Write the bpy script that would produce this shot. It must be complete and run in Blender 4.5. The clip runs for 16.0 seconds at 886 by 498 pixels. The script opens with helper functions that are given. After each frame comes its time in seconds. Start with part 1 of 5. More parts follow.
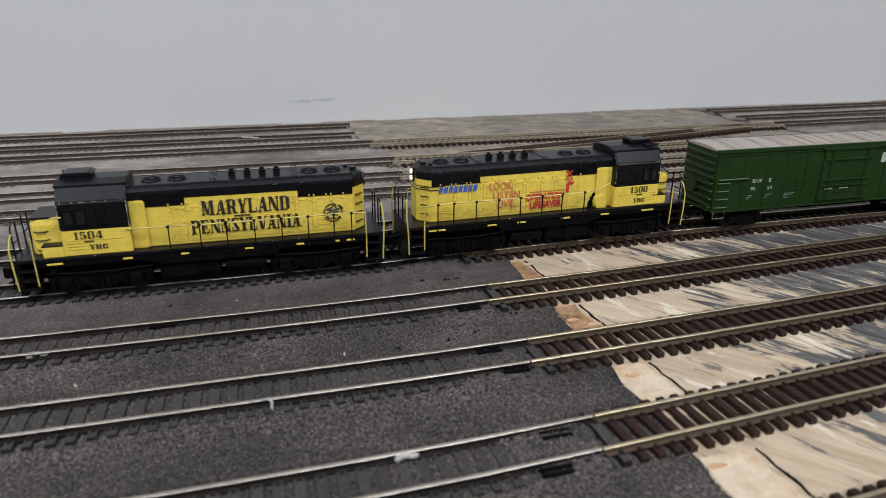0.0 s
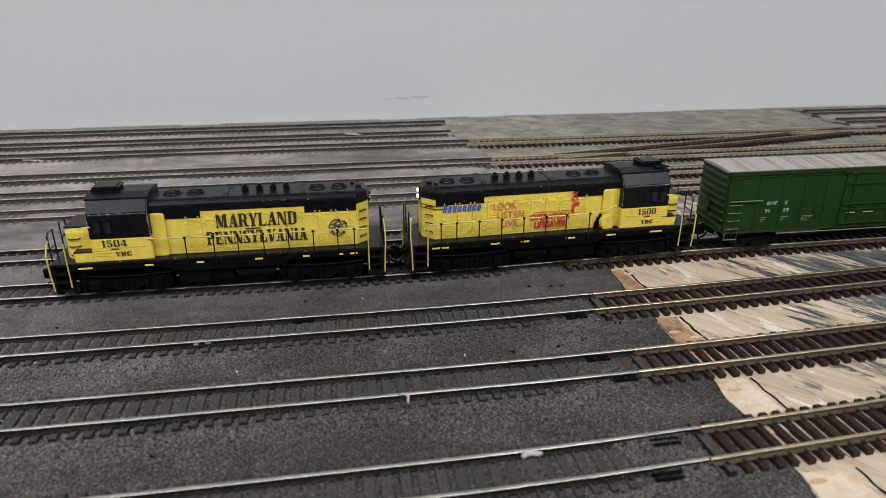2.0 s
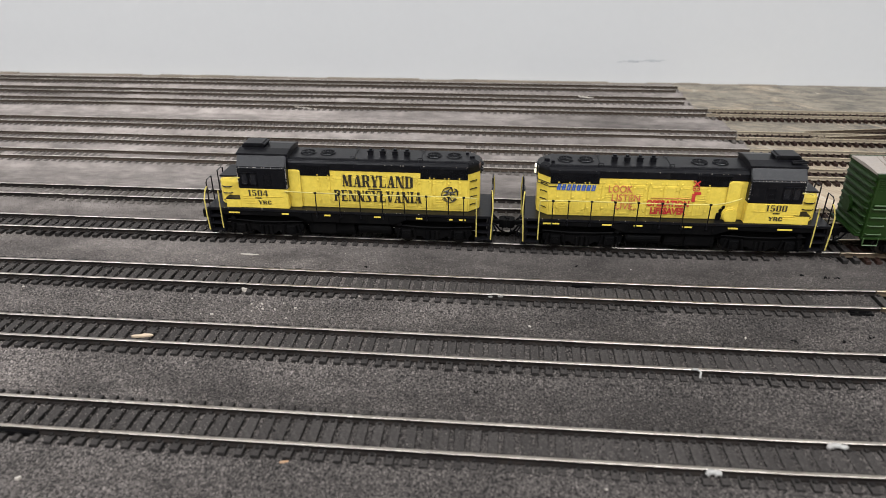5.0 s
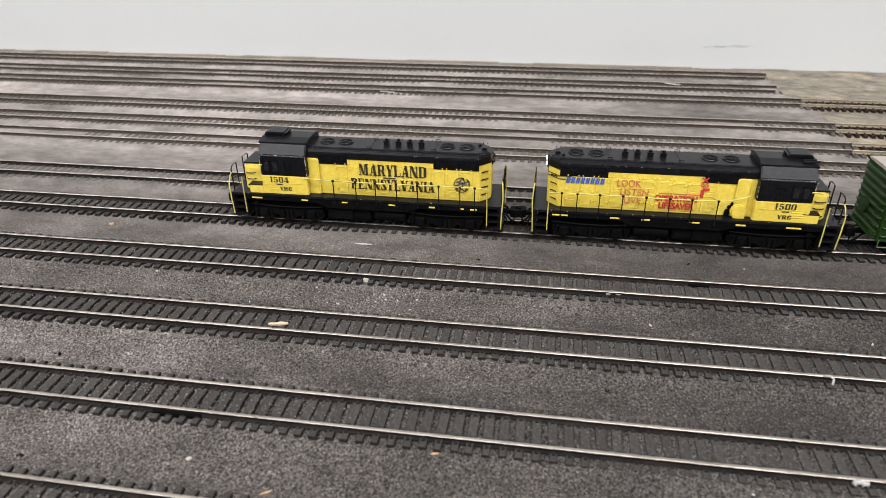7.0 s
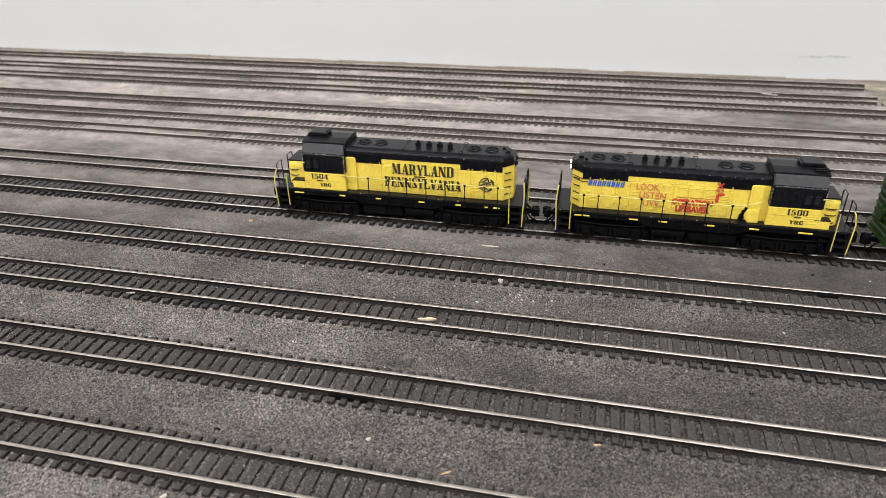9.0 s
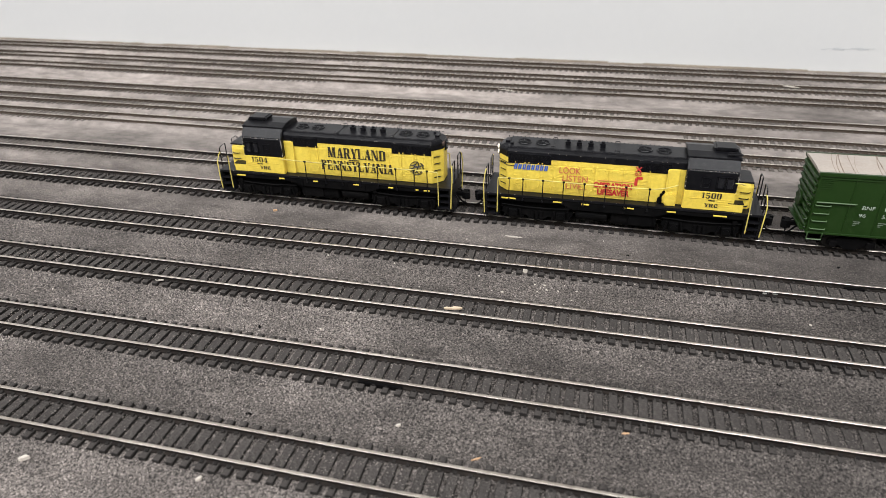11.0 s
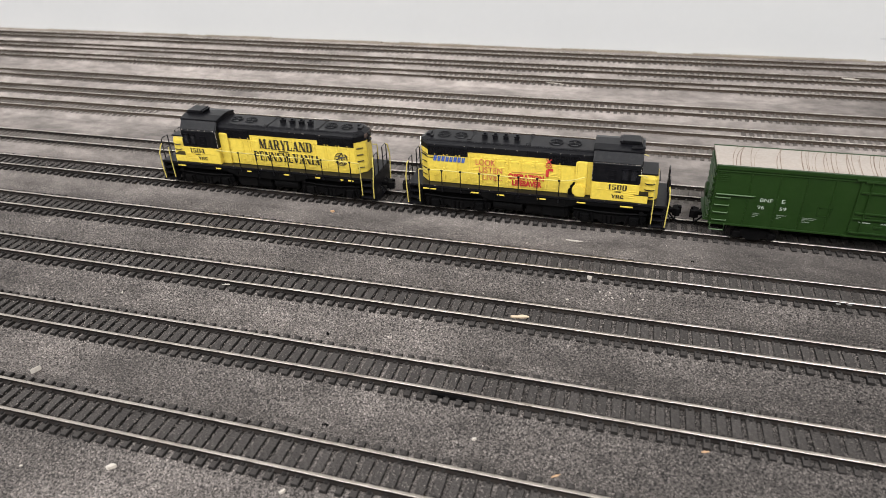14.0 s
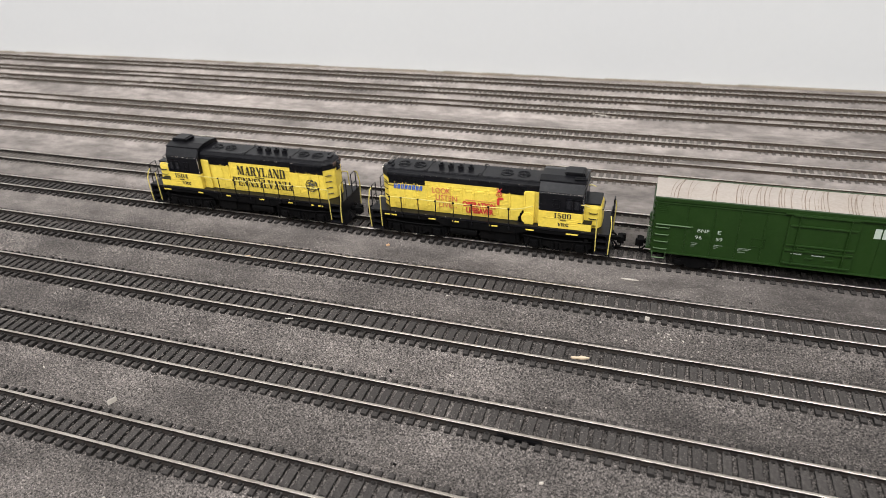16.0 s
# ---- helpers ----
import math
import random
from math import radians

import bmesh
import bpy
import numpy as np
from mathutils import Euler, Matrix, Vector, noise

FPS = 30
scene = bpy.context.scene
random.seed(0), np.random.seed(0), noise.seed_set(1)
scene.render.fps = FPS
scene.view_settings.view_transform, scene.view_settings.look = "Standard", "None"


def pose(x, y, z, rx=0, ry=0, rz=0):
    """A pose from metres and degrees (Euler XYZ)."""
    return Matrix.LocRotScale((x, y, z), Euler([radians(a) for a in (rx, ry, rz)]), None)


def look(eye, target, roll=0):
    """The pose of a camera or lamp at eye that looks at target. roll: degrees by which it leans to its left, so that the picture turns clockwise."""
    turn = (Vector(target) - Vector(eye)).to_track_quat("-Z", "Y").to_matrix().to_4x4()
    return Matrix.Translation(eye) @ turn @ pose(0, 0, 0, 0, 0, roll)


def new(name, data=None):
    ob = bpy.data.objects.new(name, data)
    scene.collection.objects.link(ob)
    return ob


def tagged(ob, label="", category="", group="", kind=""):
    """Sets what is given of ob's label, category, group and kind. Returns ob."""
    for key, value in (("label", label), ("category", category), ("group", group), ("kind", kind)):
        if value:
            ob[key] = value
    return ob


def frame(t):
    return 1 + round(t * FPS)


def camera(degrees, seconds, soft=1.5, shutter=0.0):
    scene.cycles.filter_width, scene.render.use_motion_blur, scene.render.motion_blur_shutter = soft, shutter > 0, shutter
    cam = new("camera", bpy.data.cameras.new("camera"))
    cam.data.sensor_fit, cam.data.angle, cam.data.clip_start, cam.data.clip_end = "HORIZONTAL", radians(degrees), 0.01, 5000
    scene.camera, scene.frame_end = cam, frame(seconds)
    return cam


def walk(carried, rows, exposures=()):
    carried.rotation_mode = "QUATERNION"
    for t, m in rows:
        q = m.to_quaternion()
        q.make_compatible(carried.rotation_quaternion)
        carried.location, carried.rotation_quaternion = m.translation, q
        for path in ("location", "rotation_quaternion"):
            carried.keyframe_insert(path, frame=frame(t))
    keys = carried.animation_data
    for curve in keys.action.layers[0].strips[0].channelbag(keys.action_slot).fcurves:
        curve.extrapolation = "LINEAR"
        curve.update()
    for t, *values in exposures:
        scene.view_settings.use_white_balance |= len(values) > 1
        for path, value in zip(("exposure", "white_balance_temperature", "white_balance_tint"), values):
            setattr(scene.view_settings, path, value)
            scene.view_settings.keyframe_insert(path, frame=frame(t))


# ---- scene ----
MM = 0.001
cam = camera(66.52, 16.0, 0.8)
cam.data.dof.use_dof = True
cam.data.dof.focus_distance = 0.225
cam.data.dof.aperture_fstop = 26.0
# seconds, eye, target (both in millimetres), roll
PATH = [
    (0.0, (-33.79, -25.23, 78.29), (15.75, 154.64, 6.22), 0.60),
    (0.5, (-39.12, -26.81, 81.62), (5.43, 153.68, 7.89), 0.73),
    (1.0, (-42.21, -30.25, 84.19), (-2.95, 150.62, 8.38), 0.89),
    (1.5, (-44.96, -33.36, 87.60), (-8.34, 147.80, 11.18), 0.91),
    (2.0, (-48.40, -33.68, 91.00), (-19.02, 148.40, 13.62), 0.28),
    (2.5, (-51.17, -34.81, 92.55), (-30.07, 147.05, 12.03), 0.04),
    (3.0, (-54.18, -37.46, 95.15), (-41.27, 144.02, 12.07), -0.02),
    (3.5, (-63.01, -38.57, 97.00), (-55.31, 142.56, 12.53), 0.47),
    (4.0, (-70.94, -41.75, 98.47), (-73.78, 138.68, 12.22), 0.12),
    (4.5, (-77.17, -42.33, 101.14), (-87.74, 136.87, 12.96), -0.67),
    (4.7, (-79.95, -42.42, 101.30), (-93.82, 136.06, 12.13), -0.50),
    (6.8, (-103.90, -44.98, 107.98), (-128.87, 127.28, 9.47), -0.59),
    (7.0, (-106.74, -46.16, 109.20), (-134.95, 126.09, 11.56), -0.77),
    (7.5, (-114.88, -51.57, 112.29), (-148.37, 119.51, 14.24), -0.70),
    (8.0, (-122.98, -55.01, 114.36), (-159.14, 115.57, 16.40), -0.59),
    (8.5, (-130.07, -58.72, 115.86), (-169.32, 111.52, 18.51), -1.03),
    (11.0, (-136.97, -63.85, 115.63), (-180.56, 104.37, 16.63), -1.30),
    (11.5, (-141.57, -62.64, 114.12), (-186.61, 103.88, 12.91), -1.58),
    (12.0, (-144.15, -60.44, 113.99), (-189.14, 105.28, 11.46), -1.55),
    (12.5, (-144.85, -59.83, 114.64), (-191.07, 105.28, 11.68), -1.39),
    (13.0, (-147.24, -58.87, 116.68), (-195.31, 105.09, 12.72), -1.67),
    (13.5, (-147.61, -59.71, 120.09), (-196.90, 104.10, 16.48), -1.90),
    (14.0, (-149.83, -62.55, 122.53), (-199.98, 100.99, 18.89), -2.33),
    (14.5, (-153.00, -62.85, 124.61), (-204.24, 100.87, 21.80), -2.59),
    (15.0, (-156.04, -62.25, 126.73), (-209.27, 101.29, 24.66), -2.85),
    (15.5, (-156.41, -63.44, 128.31), (-209.88, 100.38, 26.81), -2.71),
    (16.0, (-160.07, -65.49, 131.30), (-217.98, 98.17, 31.99), -2.75),
]
EXPOSURES = [(0.0, 0.06, 6050, 10), (2.0, 0.1, 6100, 10), (3.5, 0.28, 6150, 10), (4.5, 0.4, 6200, 10), (7.0, 0.68, 6350, 10), (16.0, 0.7, 6380, 10)]
walk(cam, [(t, look([v * MM for v in eye], [v * MM for v in target], roll)) for t, eye, target, roll in PATH], EXPOSURES)

# ---------------------------------------------------------------- light
world = bpy.data.worlds.new("room_world")
scene.world = world
world.use_nodes = True
world.node_tree.nodes["Background"].inputs[0].default_value = (0.9, 0.95, 1.0, 1)
world.node_tree.nodes["Background"].inputs[1].default_value = 0.01
CEILING_Z = 1450.0
LAMPS = [(-1050, -500), (-1050, -1500), (550, -900)]
for (lx, ly), watts in zip(LAMPS, (17.0, 22.0, 33.0)):
    data = bpy.data.lights.new("ceiling_tube_light", "AREA")
    data.shape, data.size, data.size_y = "RECTANGLE", 1.15, 0.5
    data.energy, data.color = watts, (1.0, 0.99, 0.98)
    ob = new("ceiling_tube_light", data)
    ob.matrix_world = look((lx * MM, ly * MM, (CEILING_Z - 75) * MM), (lx * MM, ly * MM, 0))


# ---------------------------------------------------------------- materials
def material(name, color, rough=0.6, metal=0.0, second=None, scale=40.0, amount=0.5, fine=900.0, bump=0.0, bump_scale=None,
             dust=None, dust_scale=120.0, dust_amount=0.3, per_object=0.0, spec=0.5, low=0.4, high=0.65, fine_amount=0.25):
    """A surface with stains at one scale, grain at a finer one, and relief; lengths in metres."""
    m = bpy.data.materials.new(name)
    m.use_nodes = True
    nt = m.node_tree
    bsdf = nt.nodes["Principled BSDF"]
    bsdf.inputs["Roughness"].default_value = rough
    bsdf.inputs["Metallic"].default_value = metal
    bsdf.inputs["Specular IOR Level"].default_value = spec
    coord = nt.nodes.new("ShaderNodeTexCoord")

    def grain(s, detail=4.0, rough_=0.6):
        n = nt.nodes.new("ShaderNodeTexNoise")
        n.inputs["Scale"].default_value, n.inputs["Detail"].default_value, n.inputs["Roughness"].default_value = s, detail, rough_
        nt.links.new(coord.outputs["Object"], n.inputs["Vector"])
        return n

    def ramp(src, a, b):
        r = nt.nodes.new("ShaderNodeMapRange")
        r.inputs["From Min"].default_value, r.inputs["From Max"].default_value = a, b
        nt.links.new(src, r.inputs["Value"])
        return r.outputs["Result"]

    def mix(fac, a, b):
        n = nt.nodes.new("ShaderNodeMix")
        n.data_type = "RGBA"
        for sock, v in ((n.inputs[0], fac), (n.inputs[6], a), (n.inputs[7], b)):
            if isinstance(v, (int, float)):
                sock.default_value = v
            elif isinstance(v, tuple):
                sock.default_value = (*v, 1)
            else:
                nt.links.new(v, sock)
        return n.outputs[2]

    def times(src, k):
        n = nt.nodes.new("ShaderNodeMath")
        n.operation = "MULTIPLY"
        nt.links.new(src, n.inputs[0])
        n.inputs[1].default_value = k
        return n.outputs[0]

    second = second or tuple(c * 0.75 for c in color)
    col = mix(times(ramp(grain(scale).outputs[0], low, high), amount), color, second)
    fine_n = grain(fine, 2.0)
    col = mix(times(ramp(fine_n.outputs[0], 0.35, 0.7), fine_amount), col, tuple(min(1, c * 1.5 + 0.01) for c in color))
    if dust:
        col = mix(times(ramp(grain(dust_scale, 6.0, 0.7).outputs[0], 0.5, 0.72), dust_amount), col, dust)
    if per_object:
        info = nt.nodes.new("ShaderNodeObjectInfo")
        col = mix(times(info.outputs["Random"], per_object), col, tuple(c * 0.45 for c in color))
    nt.links.new(col, bsdf.inputs["Base Color"])
    if bump:
        b = nt.nodes.new("ShaderNodeBump")
        b.inputs["Strength"].default_value, b.inputs["Distance"].default_value = bump, 0.0004
        nt.links.new(grain(bump_scale or fine, 3.0).outputs[0], b.inputs["Height"])
        nt.links.new(b.outputs[0], bsdf.inputs["Normal"])
    return m


YELLOW = material("yellow_paint", (0.63, 0.48, 0.068), 0.36, second=(0.52, 0.37, 0.04), scale=90, amount=0.5, bump=0.35, bump_scale=600,
                  dust=(0.30, 0.22, 0.06), dust_scale=260, dust_amount=0.25)
BLACK = material("black_paint", (0.0035, 0.0035, 0.0045), 0.32, second=(0.006, 0.006, 0.008), scale=120, bump=0.06, bump_scale=900,
                 dust=(0.07, 0.066, 0.062), dust_scale=700, dust_amount=0.12, spec=0.2, fine_amount=0.04)
UNDER = material("black_plastic", (0.002, 0.002, 0.0022), 0.6, second=(0.0045, 0.004, 0.004), scale=200, dust=(0.025, 0.022, 0.02), dust_scale=300, dust_amount=0.1, spec=0.06, fine_amount=0.03)
GLASS_DARK = material("dark_window", (0.01, 0.01, 0.012), 0.15, scale=300)
RED_INK = material("red_ink", (0.42, 0.016, 0.022), 0.5, second=(0.50, 0.08, 0.04), scale=500, amount=0.7, fine_amount=0.08)
PALE_RED_INK = material("faded_red_ink", (0.46, 0.09, 0.06), 0.5, second=(0.56, 0.28, 0.06), scale=600, amount=0.8)
BLUE_INK = material("blue_ink", (0.015, 0.07, 0.36), 0.5, second=(0.05, 0.13, 0.40), scale=700, amount=0.7, fine_amount=0.05)
BLACK_INK = material("black_ink", (0.014, 0.012, 0.009), 0.5, second=(0.05, 0.038, 0.016), scale=700, amount=0.6, fine_amount=0.08)
WHITE_INK = material("white_ink", (0.34, 0.38, 0.33), 0.6, second=(0.14, 0.19, 0.14), scale=900, amount=0.5)
FADED_WHITE = material("faded_white_ink", (0.15, 0.18, 0.14), 0.6, second=(0.06, 0.09, 0.055), scale=900, amount=0.7)
GREEN = material("green_paint", (0.0095, 0.028, 0.0038), 0.40, second=(0.0065, 0.020, 0.003), scale=60, bump=0.2, bump_scale=700,
                 dust=(0.016, 0.036, 0.008), dust_scale=200, dust_amount=0.3, spec=0.3, fine_amount=0.12)
ROOF_GREY = material("aluminium_roof_paint", (0.30, 0.262, 0.228), 0.5, second=(0.245, 0.205, 0.17), scale=55, amount=0.8, bump=0.2)
ROOF_STAIN = material("rust_streak", (0.15, 0.105, 0.075), 0.6, second=(0.27, 0.225, 0.19), scale=260, amount=1.0)
STEEL = material("blackened_wheel_steel", (0.02, 0.018, 0.016), 0.5, 0.3, scale=300, spec=0.2)
LAMP_GLOW = bpy.data.materials.new("headlight_glow")
LAMP_GLOW.use_nodes = True
LAMP_GLOW.node_tree.nodes["Principled BSDF"].inputs["Emission Color"].default_value = (1.0, 0.85, 0.55, 1)
LAMP_GLOW.node_tree.nodes["Principled BSDF"].inputs["Emission Strength"].default_value = 0.9
RAIL_TOP = material("worn_rail_top", (0.46, 0.42, 0.37), 0.44, 0.95, second=(0.24, 0.205, 0.17), scale=60, amount=0.6, fine=400)
RAIL_SIDE = material("weathered_rail_side", (0.009, 0.0072, 0.0063), 0.8, 0.0, second=(0.028, 0.022, 0.018), scale=150, spec=0.12, fine_amount=0.06)
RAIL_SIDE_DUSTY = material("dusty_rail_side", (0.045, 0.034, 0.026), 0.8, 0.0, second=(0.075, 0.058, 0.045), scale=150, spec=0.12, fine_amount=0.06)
NEW_TOP = material("bright_rail_top", (0.50, 0.42, 0.29), 0.38, 0.95, second=(0.36, 0.29, 0.20), scale=80, fine=400)
NEW_SIDE = material("bright_rail_side", (0.085, 0.062, 0.040), 0.5, 0.3, second=(0.045, 0.033, 0.023), scale=100)
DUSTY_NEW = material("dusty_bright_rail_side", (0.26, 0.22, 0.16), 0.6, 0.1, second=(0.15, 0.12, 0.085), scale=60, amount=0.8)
# old ties: dusty tops, side shade painted in as near black
TIE_SIDE_SHADE = material("shaded_tie_side", (0.010, 0.009, 0.0085), 0.8, second=(0.022, 0.019, 0.017), scale=260, amount=0.7, spec=0.2, fine_amount=0.1)
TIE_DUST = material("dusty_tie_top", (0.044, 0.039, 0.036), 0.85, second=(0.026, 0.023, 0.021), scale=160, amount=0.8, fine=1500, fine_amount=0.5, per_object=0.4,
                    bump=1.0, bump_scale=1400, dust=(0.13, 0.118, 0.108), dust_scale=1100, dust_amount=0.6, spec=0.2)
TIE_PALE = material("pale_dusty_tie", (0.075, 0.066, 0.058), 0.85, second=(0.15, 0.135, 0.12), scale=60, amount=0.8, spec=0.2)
TIE_NEW = material("brown_plastic_tie", (0.020, 0.0095, 0.0068), 0.55, second=(0.032, 0.017, 0.012), spec=0.2, scale=260, per_object=0.35, bump=0.2, bump_scale=2200)


def ballast_material(name, island):
    """Painted grit: dark near the bare board, paler with dust towards the wall and in drifts between far tracks."""
    m = bpy.data.materials.new(name)
    m.use_nodes = True
    nt = m.node_tree
    bsdf = nt.nodes["Principled BSDF"]
    bsdf.inputs["Roughness"].default_value, bsdf.inputs["Specular IOR Level"].default_value = 0.85, 0.25
    coord = nt.nodes.new("ShaderNodeTexCoord")
    sep = nt.nodes.new("ShaderNodeSeparateXYZ")
    nt.links.new(coord.outputs["Object"], sep.inputs[0])

    def grain(s, detail=3.0, sx=1.0):
        mp = nt.nodes.new("ShaderNodeMapping")
        mp.inputs["Scale"].default_value = (sx, 1, 1)
        nt.links.new(coord.outputs["Object"], mp.inputs["Vector"])
        n = nt.nodes.new("ShaderNodeTexNoise")
        n.inputs["Scale"].default_value, n.inputs["Detail"].default_value, n.inputs["Roughness"].default_value = s, detail, 0.65
        nt.links.new(mp.outputs[0], n.inputs["Vector"])
        return n.outputs[0]

    def span(src, a, b, c=0.0, d=1.0):
        r = nt.nodes.new("ShaderNodeMapRange")
        for key, v in (("From Min", a), ("From Max", b), ("To Min", c), ("To Max", d)):
            r.inputs[key].default_value = v
        nt.links.new(src, r.inputs["Value"])
        return r.outputs["Result"]

    def maths(op, p, q):
        n = nt.nodes.new("ShaderNodeMath")
        n.operation = op
        for sock, v in ((n.inputs[0], p), (n.inputs[1], q)):
            if isinstance(v, (int, float)):
                sock.default_value = v
            else:
                nt.links.new(v, sock)
        return n.outputs[0]

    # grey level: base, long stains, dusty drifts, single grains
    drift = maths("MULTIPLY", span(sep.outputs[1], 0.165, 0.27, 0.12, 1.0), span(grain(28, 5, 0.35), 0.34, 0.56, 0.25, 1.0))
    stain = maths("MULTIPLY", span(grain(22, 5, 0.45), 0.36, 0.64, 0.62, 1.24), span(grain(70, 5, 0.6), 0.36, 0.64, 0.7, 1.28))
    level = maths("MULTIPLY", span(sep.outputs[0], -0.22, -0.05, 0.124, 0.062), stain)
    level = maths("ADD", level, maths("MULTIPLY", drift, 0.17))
    if island:
        geo = nt.nodes.new("ShaderNodeNewGeometry")
        spread = span(geo.outputs["Random Per Island"], 0.0, 1.0, 0.25, 1.9)
        # grain tones even out towards the wall, distance blur put into the colour
        calm = span(sep.outputs[1], 0.10, 0.17)
        spread = maths("ADD", maths("MULTIPLY", spread, maths("SUBTRACT", 1.0, maths("MULTIPLY", calm, 0.65))), maths("MULTIPLY", calm, 0.65))
    else:
        # dark gaps between near grains as painted shade; far off, dust and painted blur
        rough_skin = span(grain(1800, 2), 0.38, 0.64, 0.12, 1.1)
        smooth_skin = span(grain(240, 4, 0.5), 0.36, 0.64, 0.78, 1.2)
        far = span(sep.outputs[1], 0.115, 0.175)
        spread = maths("ADD", maths("MULTIPLY", rough_skin, maths("SUBTRACT", 1.0, far)), maths("MULTIPLY", smooth_skin, far))
    level = maths("MULTIPLY", level, spread)
    tint = nt.nodes.new("ShaderNodeCombineColor")
    for n, k in enumerate((1.12, 0.985, 0.90)):
        nt.links.new(maths("MULTIPLY", level, k), tint.inputs[n])
    nt.links.new(tint.outputs[0], bsdf.inputs["Base Color"])
    b = nt.nodes.new("ShaderNodeBump")
    b.inputs["Strength"].default_value, b.inputs["Distance"].default_value = 1.0, 0.0005
    nt.links.new(grain(1300, 3), b.inputs["Height"])
    nt.links.new(b.outputs[0], bsdf.inputs["Normal"])
    return m


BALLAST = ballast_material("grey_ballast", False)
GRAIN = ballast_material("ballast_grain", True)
WALL = material("grey_white_wall_paint", (0.52, 0.52, 0.515), 0.7, second=(0.50, 0.50, 0.50), scale=3, amount=0.5, fine=200, fine_amount=0.02)
ROOM = material("room_paint", (0.42, 0.41, 0.40), 0.8, scale=3, amount=0.3)
CARPET = material("dark_carpet", (0.08, 0.08, 0.09), 0.9, scale=20)
WOOD_EDGE = material("torn_wood_edge", (0.34, 0.19, 0.085), 0.8, second=(0.05, 0.03, 0.02), scale=160, amount=0.9, fine=700, bump=0.8, bump_scale=400,
                     dust=(0.46, 0.31, 0.19), dust_scale=210, dust_amount=0.8)
PALE_EDGE = material("torn_pale_wood", (0.50, 0.41, 0.30), 0.75, second=(0.40, 0.24, 0.12), scale=70, amount=0.8, fine=600, bump=0.7, bump_scale=350,
                     dust=(0.66, 0.56, 0.44), dust_scale=150, dust_amount=0.6)
CHIP_PALE = material("pale_chip", (0.46, 0.42, 0.37), 0.7, second=(0.34, 0.28, 0.22), scale=300)
CHIP_TAN = material("tan_wood_chip", (0.48, 0.30, 0.17), 0.7, second=(0.34, 0.2, 0.1), scale=400)


def board_material():
    """Bare plywood smeared with dark grey paint in long streaks."""
    m = bpy.data.materials.new("smeared_plywood")
    m.use_nodes = True
    nt = m.node_tree
    bsdf = nt.nodes["Principled BSDF"]
    bsdf.inputs["Roughness"].default_value = 0.6
    coord = nt.nodes.new("ShaderNodeTexCoord")

    def stretched(sx, sy, turn, scale, detail, distort):
        """Noise drawn out along a direction that leans by turn degrees."""
        spin = nt.nodes.new("ShaderNodeMapping")
        spin.inputs["Rotation"].default_value = (0, 0, radians(turn))
        nt.links.new(coord.outputs["Object"], spin.inputs["Vector"])
        mp = nt.nodes.new("ShaderNodeMapping")
        mp.inputs["Scale"].default_value = (sx, sy, 1)
        nt.links.new(spin.outputs[0], mp.inputs["Vector"])
        n = nt.nodes.new("ShaderNodeTexNoise")
        n.inputs["Scale"].default_value, n.inputs["Detail"].default_value, n.inputs["Distortion"].default_value = scale, detail, distort
        n.inputs["Roughness"].default_value = 0.74
        nt.links.new(mp.outputs[0], n.inputs["Vector"])
        return n.outputs[0]

    def ramp(src, a, b):
        r = nt.nodes.new("ShaderNodeMapRange")
        r.inputs["From Min"].default_value, r.inputs["From Max"].default_value = a, b
        nt.links.new(src, r.inputs["Value"])
        return r.outputs["Result"]

    def mix(fac, a, b):
        n = nt.nodes.new("ShaderNodeMix")
        n.data_type = "RGBA"
        nt.links.new(fac, n.inputs[0])
        for sock, v in ((n.inputs[6], a), (n.inputs[7], b)):
            if isinstance(v, tuple):
                sock.default_value = (*v, 1)
            else:
                nt.links.new(v, sock)
        return n.outputs[2]

    wood = mix(ramp(stretched(22, 300, 48, 1, 7, 0.5), 0.36, 0.68), (0.54, 0.44, 0.315), (0.31, 0.225, 0.145))
    wood = mix(ramp(stretched(34, 110, 62, 1, 5, 1.2), 0.56, 0.62), wood, (0.62, 0.55, 0.44))
    paint = mix(ramp(stretched(50, 420, 58, 1, 6, 0.6), 0.36, 0.64), (0.016, 0.016, 0.018), (0.13, 0.125, 0.12))
    # the smear grows away from the torn edge
    sep = nt.nodes.new("ShaderNodeSeparateXYZ")
    nt.links.new(coord.outputs["Object"], sep.inputs[0])
    grow = nt.nodes.new("ShaderNodeMapRange")
    grow.inputs["From Min"].default_value, grow.inputs["From Max"].default_value = 0.055, 0.115
    grow.inputs["To Min"].default_value, grow.inputs["To Max"].default_value = -0.10, 0.075
    nt.links.new(sep.outputs[0], grow.inputs["Value"])
    add = nt.nodes.new("ShaderNodeMath")
    nt.links.new(stretched(46, 230, 58, 1, 9, 1.0), add.inputs[0])
    nt.links.new(grow.outputs[0], add.inputs[1])
    smeared = mix(ramp(add.outputs[0], 0.49, 0.53), wood, paint)
    # towards the wall the board is muddied all over
    mud = nt.nodes.new("ShaderNodeMath")
    mud.operation = "MULTIPLY"
    nt.links.new(ramp(sep.outputs[1], 0.19, 0.29), mud.inputs[0])
    nt.links.new(ramp(stretched(26, 60, 20, 1, 6, 0.9), 0.30, 0.52), mud.inputs[1])
    muddy = mix(ramp(stretched(60, 120, 10, 1, 5, 0.6), 0.38, 0.62), (0.27, 0.235, 0.18), (0.09, 0.08, 0.064))
    nt.links.new(mix(mud.outputs[0], smeared, muddy), bsdf.inputs["Base Color"])
    b = nt.nodes.new("ShaderNodeBump")
